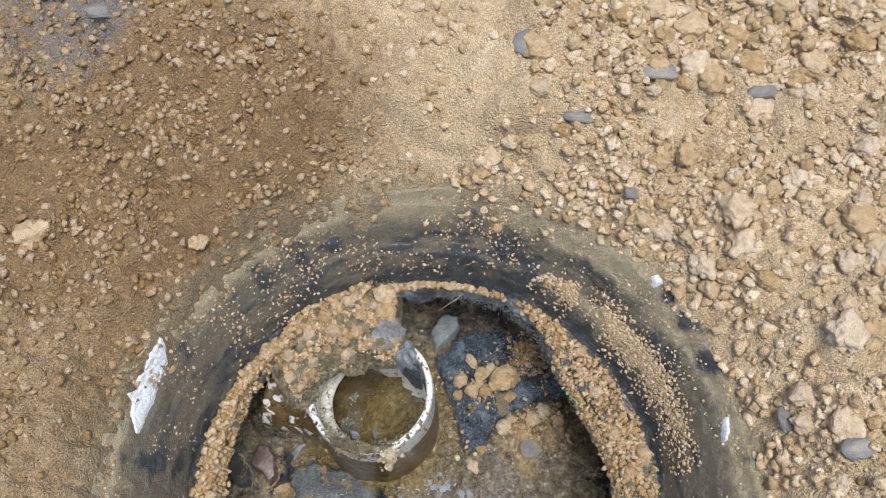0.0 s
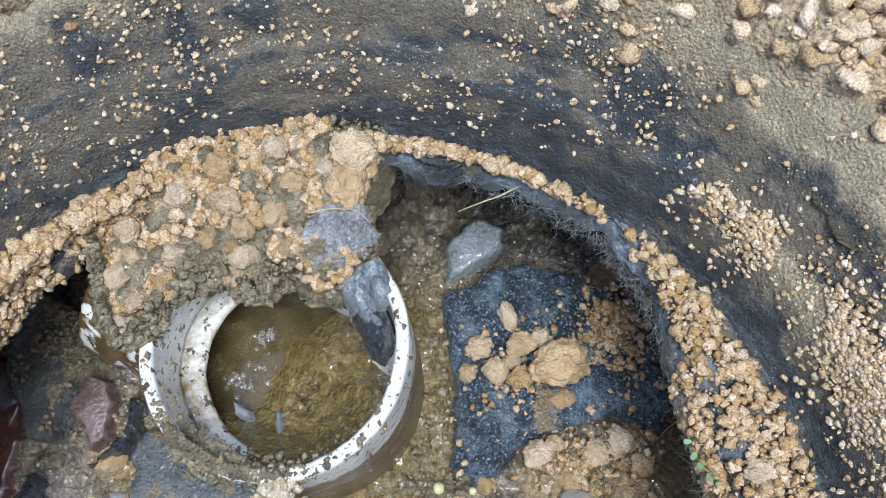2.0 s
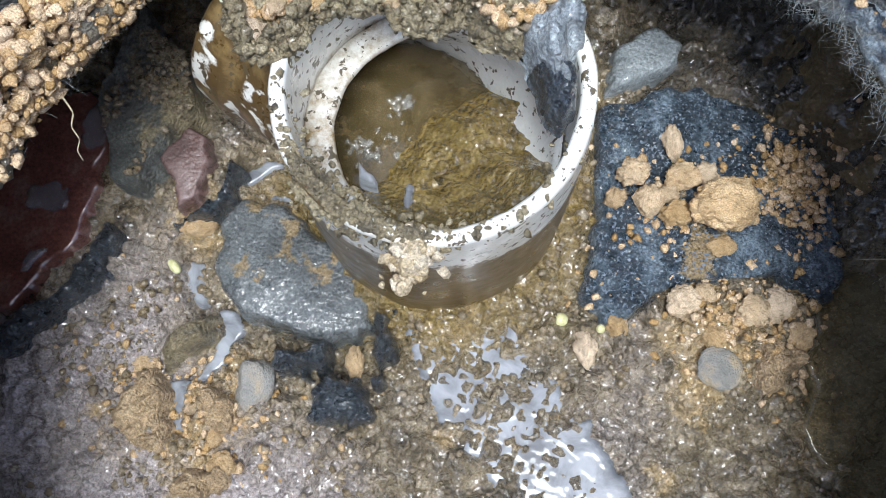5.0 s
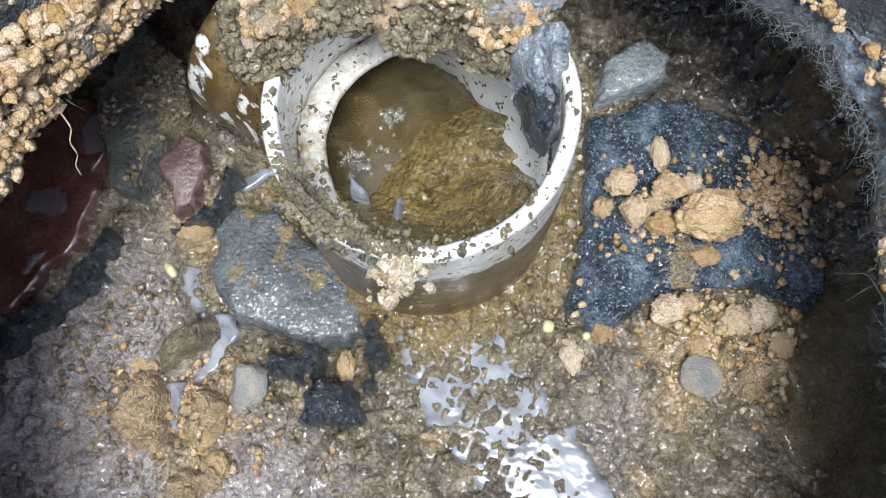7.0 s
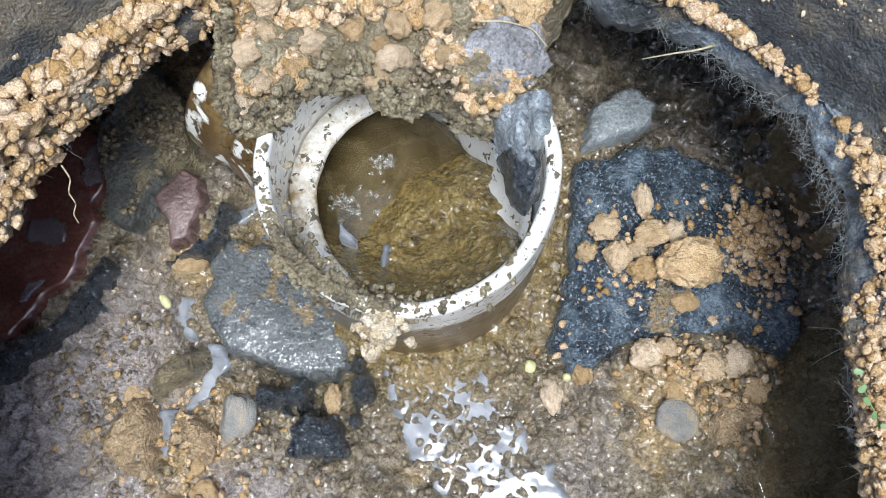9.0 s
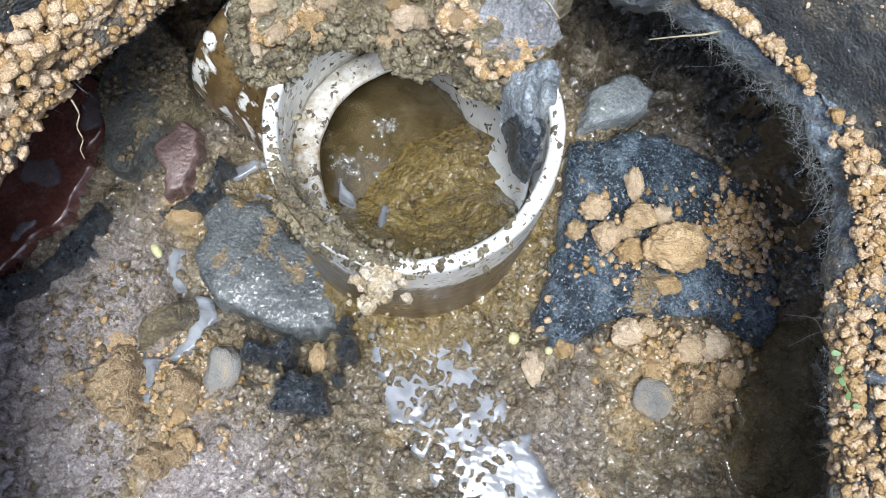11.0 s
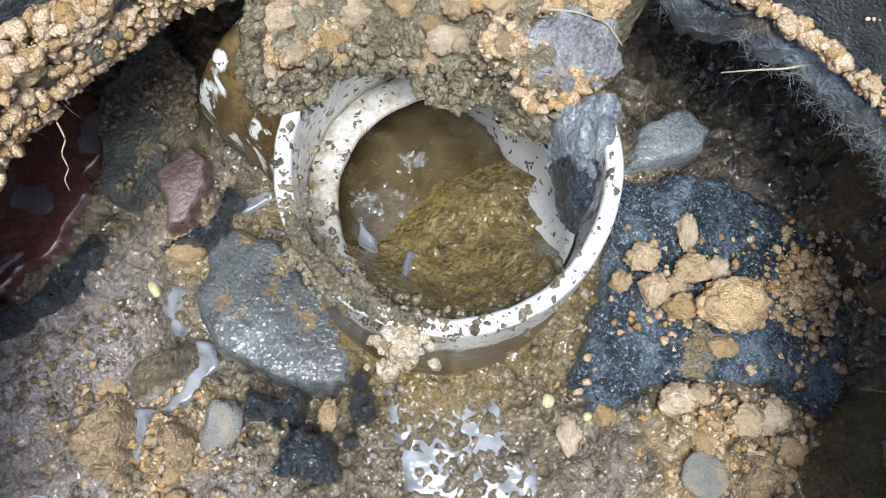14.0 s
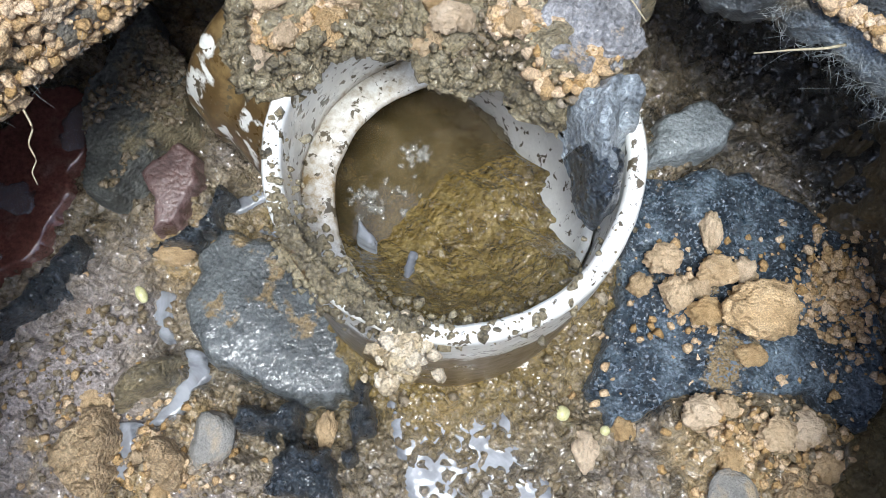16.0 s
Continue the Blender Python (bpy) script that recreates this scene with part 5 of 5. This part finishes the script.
    tint = np.random.default_rng(43).random(len(x)) < smooth(-0.10, 0.06, x + 0.2 * (y - 0.4) + 0.05 * fbm(x, y, 12, 10, 3))
    size = np.where(tint, size, np.minimum(size, 0.0042))
    q = ~tint
    scatter("damp_soil_crumbs", x[q], y[q], ground_z(x[q], y[q]), size[q], BROWNCRUMB, "brown damp crumbs of dug soil", 1, sink=0.0)
    for big in (False, True):
        q = ((size > 0.0024) == big) & tint
        scatter("soil_crumbs", x[q], y[q], ground_z(x[q], y[q]), size[q], CRUMB, "larger loose crumbs of dug tan soil" if big else "fine loose crumbs of dug tan soil", 2 if big else 1, sink=0.05)
    count = 0
    while count < 290:
        x0, y0 = rng.uniform(-0.42, 0.46), rng.uniform(0.0, 0.60)
        r0, _ = polar(x0, y0)
        k = 0.03 + 0.97 * float(smooth(0.0, 0.10, x0 + 0.1 * (y0 - 0.4)))
        near = poly_dist(np.array([x0]), np.array([y0]), [(-0.16, 0.62), (-0.10, 0.47), (-0.01, 0.40), (0.07, 0.44), (0.09, 0.62)])[0] > -0.01
        if r0 < 0.285 or near or rng.random() > k:
            continue
        s = 0.0042 + 0.0110 * rng.random() ** 2.6
        clod(x0, y0, float(ground_z(np.array([x0]), np.array([y0]))[0]) - 0.25 * s, s, "dry tan soil clod on the dug slope", "clods on the dug slope", (1.1, 0.95, 0.75), data=SMALL[count % 6])
        count += 1
    grey = mesh_data("stone", *lump(3, 60, 0.32, 0.04, 0.6), STONE)
    for x0, y0, s, sq in ((0.075, 0.49, 0.0115, (1, 1.2, 0.8)), (0.165, 0.363, 0.007, (1, 1, 0.8)), (0.285, 0.445, 0.016, (1.5, 0.5, 0.5)), (0.185, 0.455, 0.013, (1.5, 0.7, 0.5)), (0.055, 0.405, 0.010, (1.5, 0.6, 0.5)), (0.245, 0.555, 0.012, (0.6, 1.5, 0.6)), (0.272, 0.17, 0.010, (0.8, 1.2, 0.8)), (0.31, 0.14, 0.013, (1.2, 0.8, 0.7)), (0.12, 0.425, 0.010, (1.4, 0.6, 0.5)), (-0.30, 0.52, 0.011, (1.3, 0.8, 0.5))):
        clod(x0, y0, float(ground_z(np.array([x0]), np.array([y0]))[0]), s, "blue-grey stone lying in tan soil", "grey stones on the slope", sq, "stone", grey, "stone", float(rng.uniform(-20, 20)))


build_loose()


def build_scraps():
    for o, up, label in (([(-0.258, 0.168), (-0.253, 0.168), (-0.246, 0.198), (-0.234, 0.243), (-0.238, 0.247), (-0.249, 0.226), (-0.259, 0.197)], 0.004, "long smear of white plaster at the tyre's edge"),
                         ([(0.183, 0.303), (0.192, 0.305), (0.194, 0.296), (0.186, 0.293)], 0.004, "small white plaster scrap in the soil"),
                         ([(0.231, 0.178), (0.237, 0.180), (0.236, 0.160), (0.231, 0.160)], 0.004, "small white plaster scrap at the tyre's edge"),
                         ([(0.208, 0.072), (0.214, 0.070), (0.226, 0.095), (0.230, 0.112), (0.224, 0.110)], 0.004, "white plaster smear at the tyre's edge")):
        s = slab("plaster_scrap", o, lambda x, y: top_z(x, y) - 0.003, lambda x, y, u=up: top_z(x, y) + u, CHALK, 0.003, (0.001, 150), 0.002, 0.0013, bottom=0.002, sand=lambda x, y: 0.25 + 0.4 * fbm(x, y, 1, 90, 3))
        tagged(s, label, "plaster")
    # roots, wires and a seedling
    for pts, rad, label in (([(-0.186, 0.169, 0.136), (-0.181, 0.166, 0.134), (-0.1795, 0.161, 0.1335), (-0.1755, 0.1585, 0.131), (-0.1750, 0.1545, 0.130), (-0.1725, 0.1525, 0.1275)], 0.0004, "thin pale root hanging from the tyre bead"),
                            ([(0.020, 0.327, 0.131), (0.014, 0.320, 0.134), (0.006, 0.315, 0.133), (-0.004, 0.309, 0.130)], 0.0006, "stiff pale cord sticking out of the torn bead"),
                            ([(0.345, 0.215, 0.300), (0.333, 0.222, 0.306), (0.318, 0.205, 0.304)], 0.0011, "dry stalk lying on the soil"),
                            ([(0.258, 0.330, 0.285), (0.259, 0.342, 0.296), (0.262, 0.352, 0.303)], 0.0016, "short cut stalk standing in the soil"),
                            ([(0.140, 0.255, 0.060), (0.128, 0.262, 0.064), (0.118, 0.259, 0.055)], 0.0004, "fine root in the pit wall")):
        tagged(strand("root" if "root" in label else "stalk", pts, rad, ROOT), label, "root" if "root" in label else "stalk")
    seed = thing("seedling", (0.127, 0.213, 0.137))
    strand("stem", [(0.004, -0.004, -0.004), (0.0, 0.002, 0.001), (-0.007, 0.008, 0.002), (-0.014, 0.014, 0.003)], 0.0004, LEAF, seed)
    for x, y, s, t in ((-0.014, 0.0150, 0.0018, 20), (-0.0105, 0.0100, 0.0020, 70), (-0.0075, 0.0065, 0.0017, -40), (-0.0035, 0.0030, 0.0017, 110), (0.001, 0.001, 0.0014, 10)):
        v, f = BALLS[3]
        w = v.copy()
        w[:, 0] *= 1.0 + 0.0 * w[:, 1]
        w[:, 1] *= 0.62 * np.sqrt(np.clip(1.05 - 0.45 * w[:, 0], 0.2, 2))
        w[:, 2] = w[:, 2] * 0.07 + 0.18 * w[:, 1] ** 2
        q = pose(x, y, 0.0035, 10, -12, t)
        mesh("leaf", [(q @ (Vector(p) * s))[:] for p in w], f, LEAF, seed)
    tagged(seed, "tiny green seedling growing from the tyre bead", "seedling")


build_scraps()
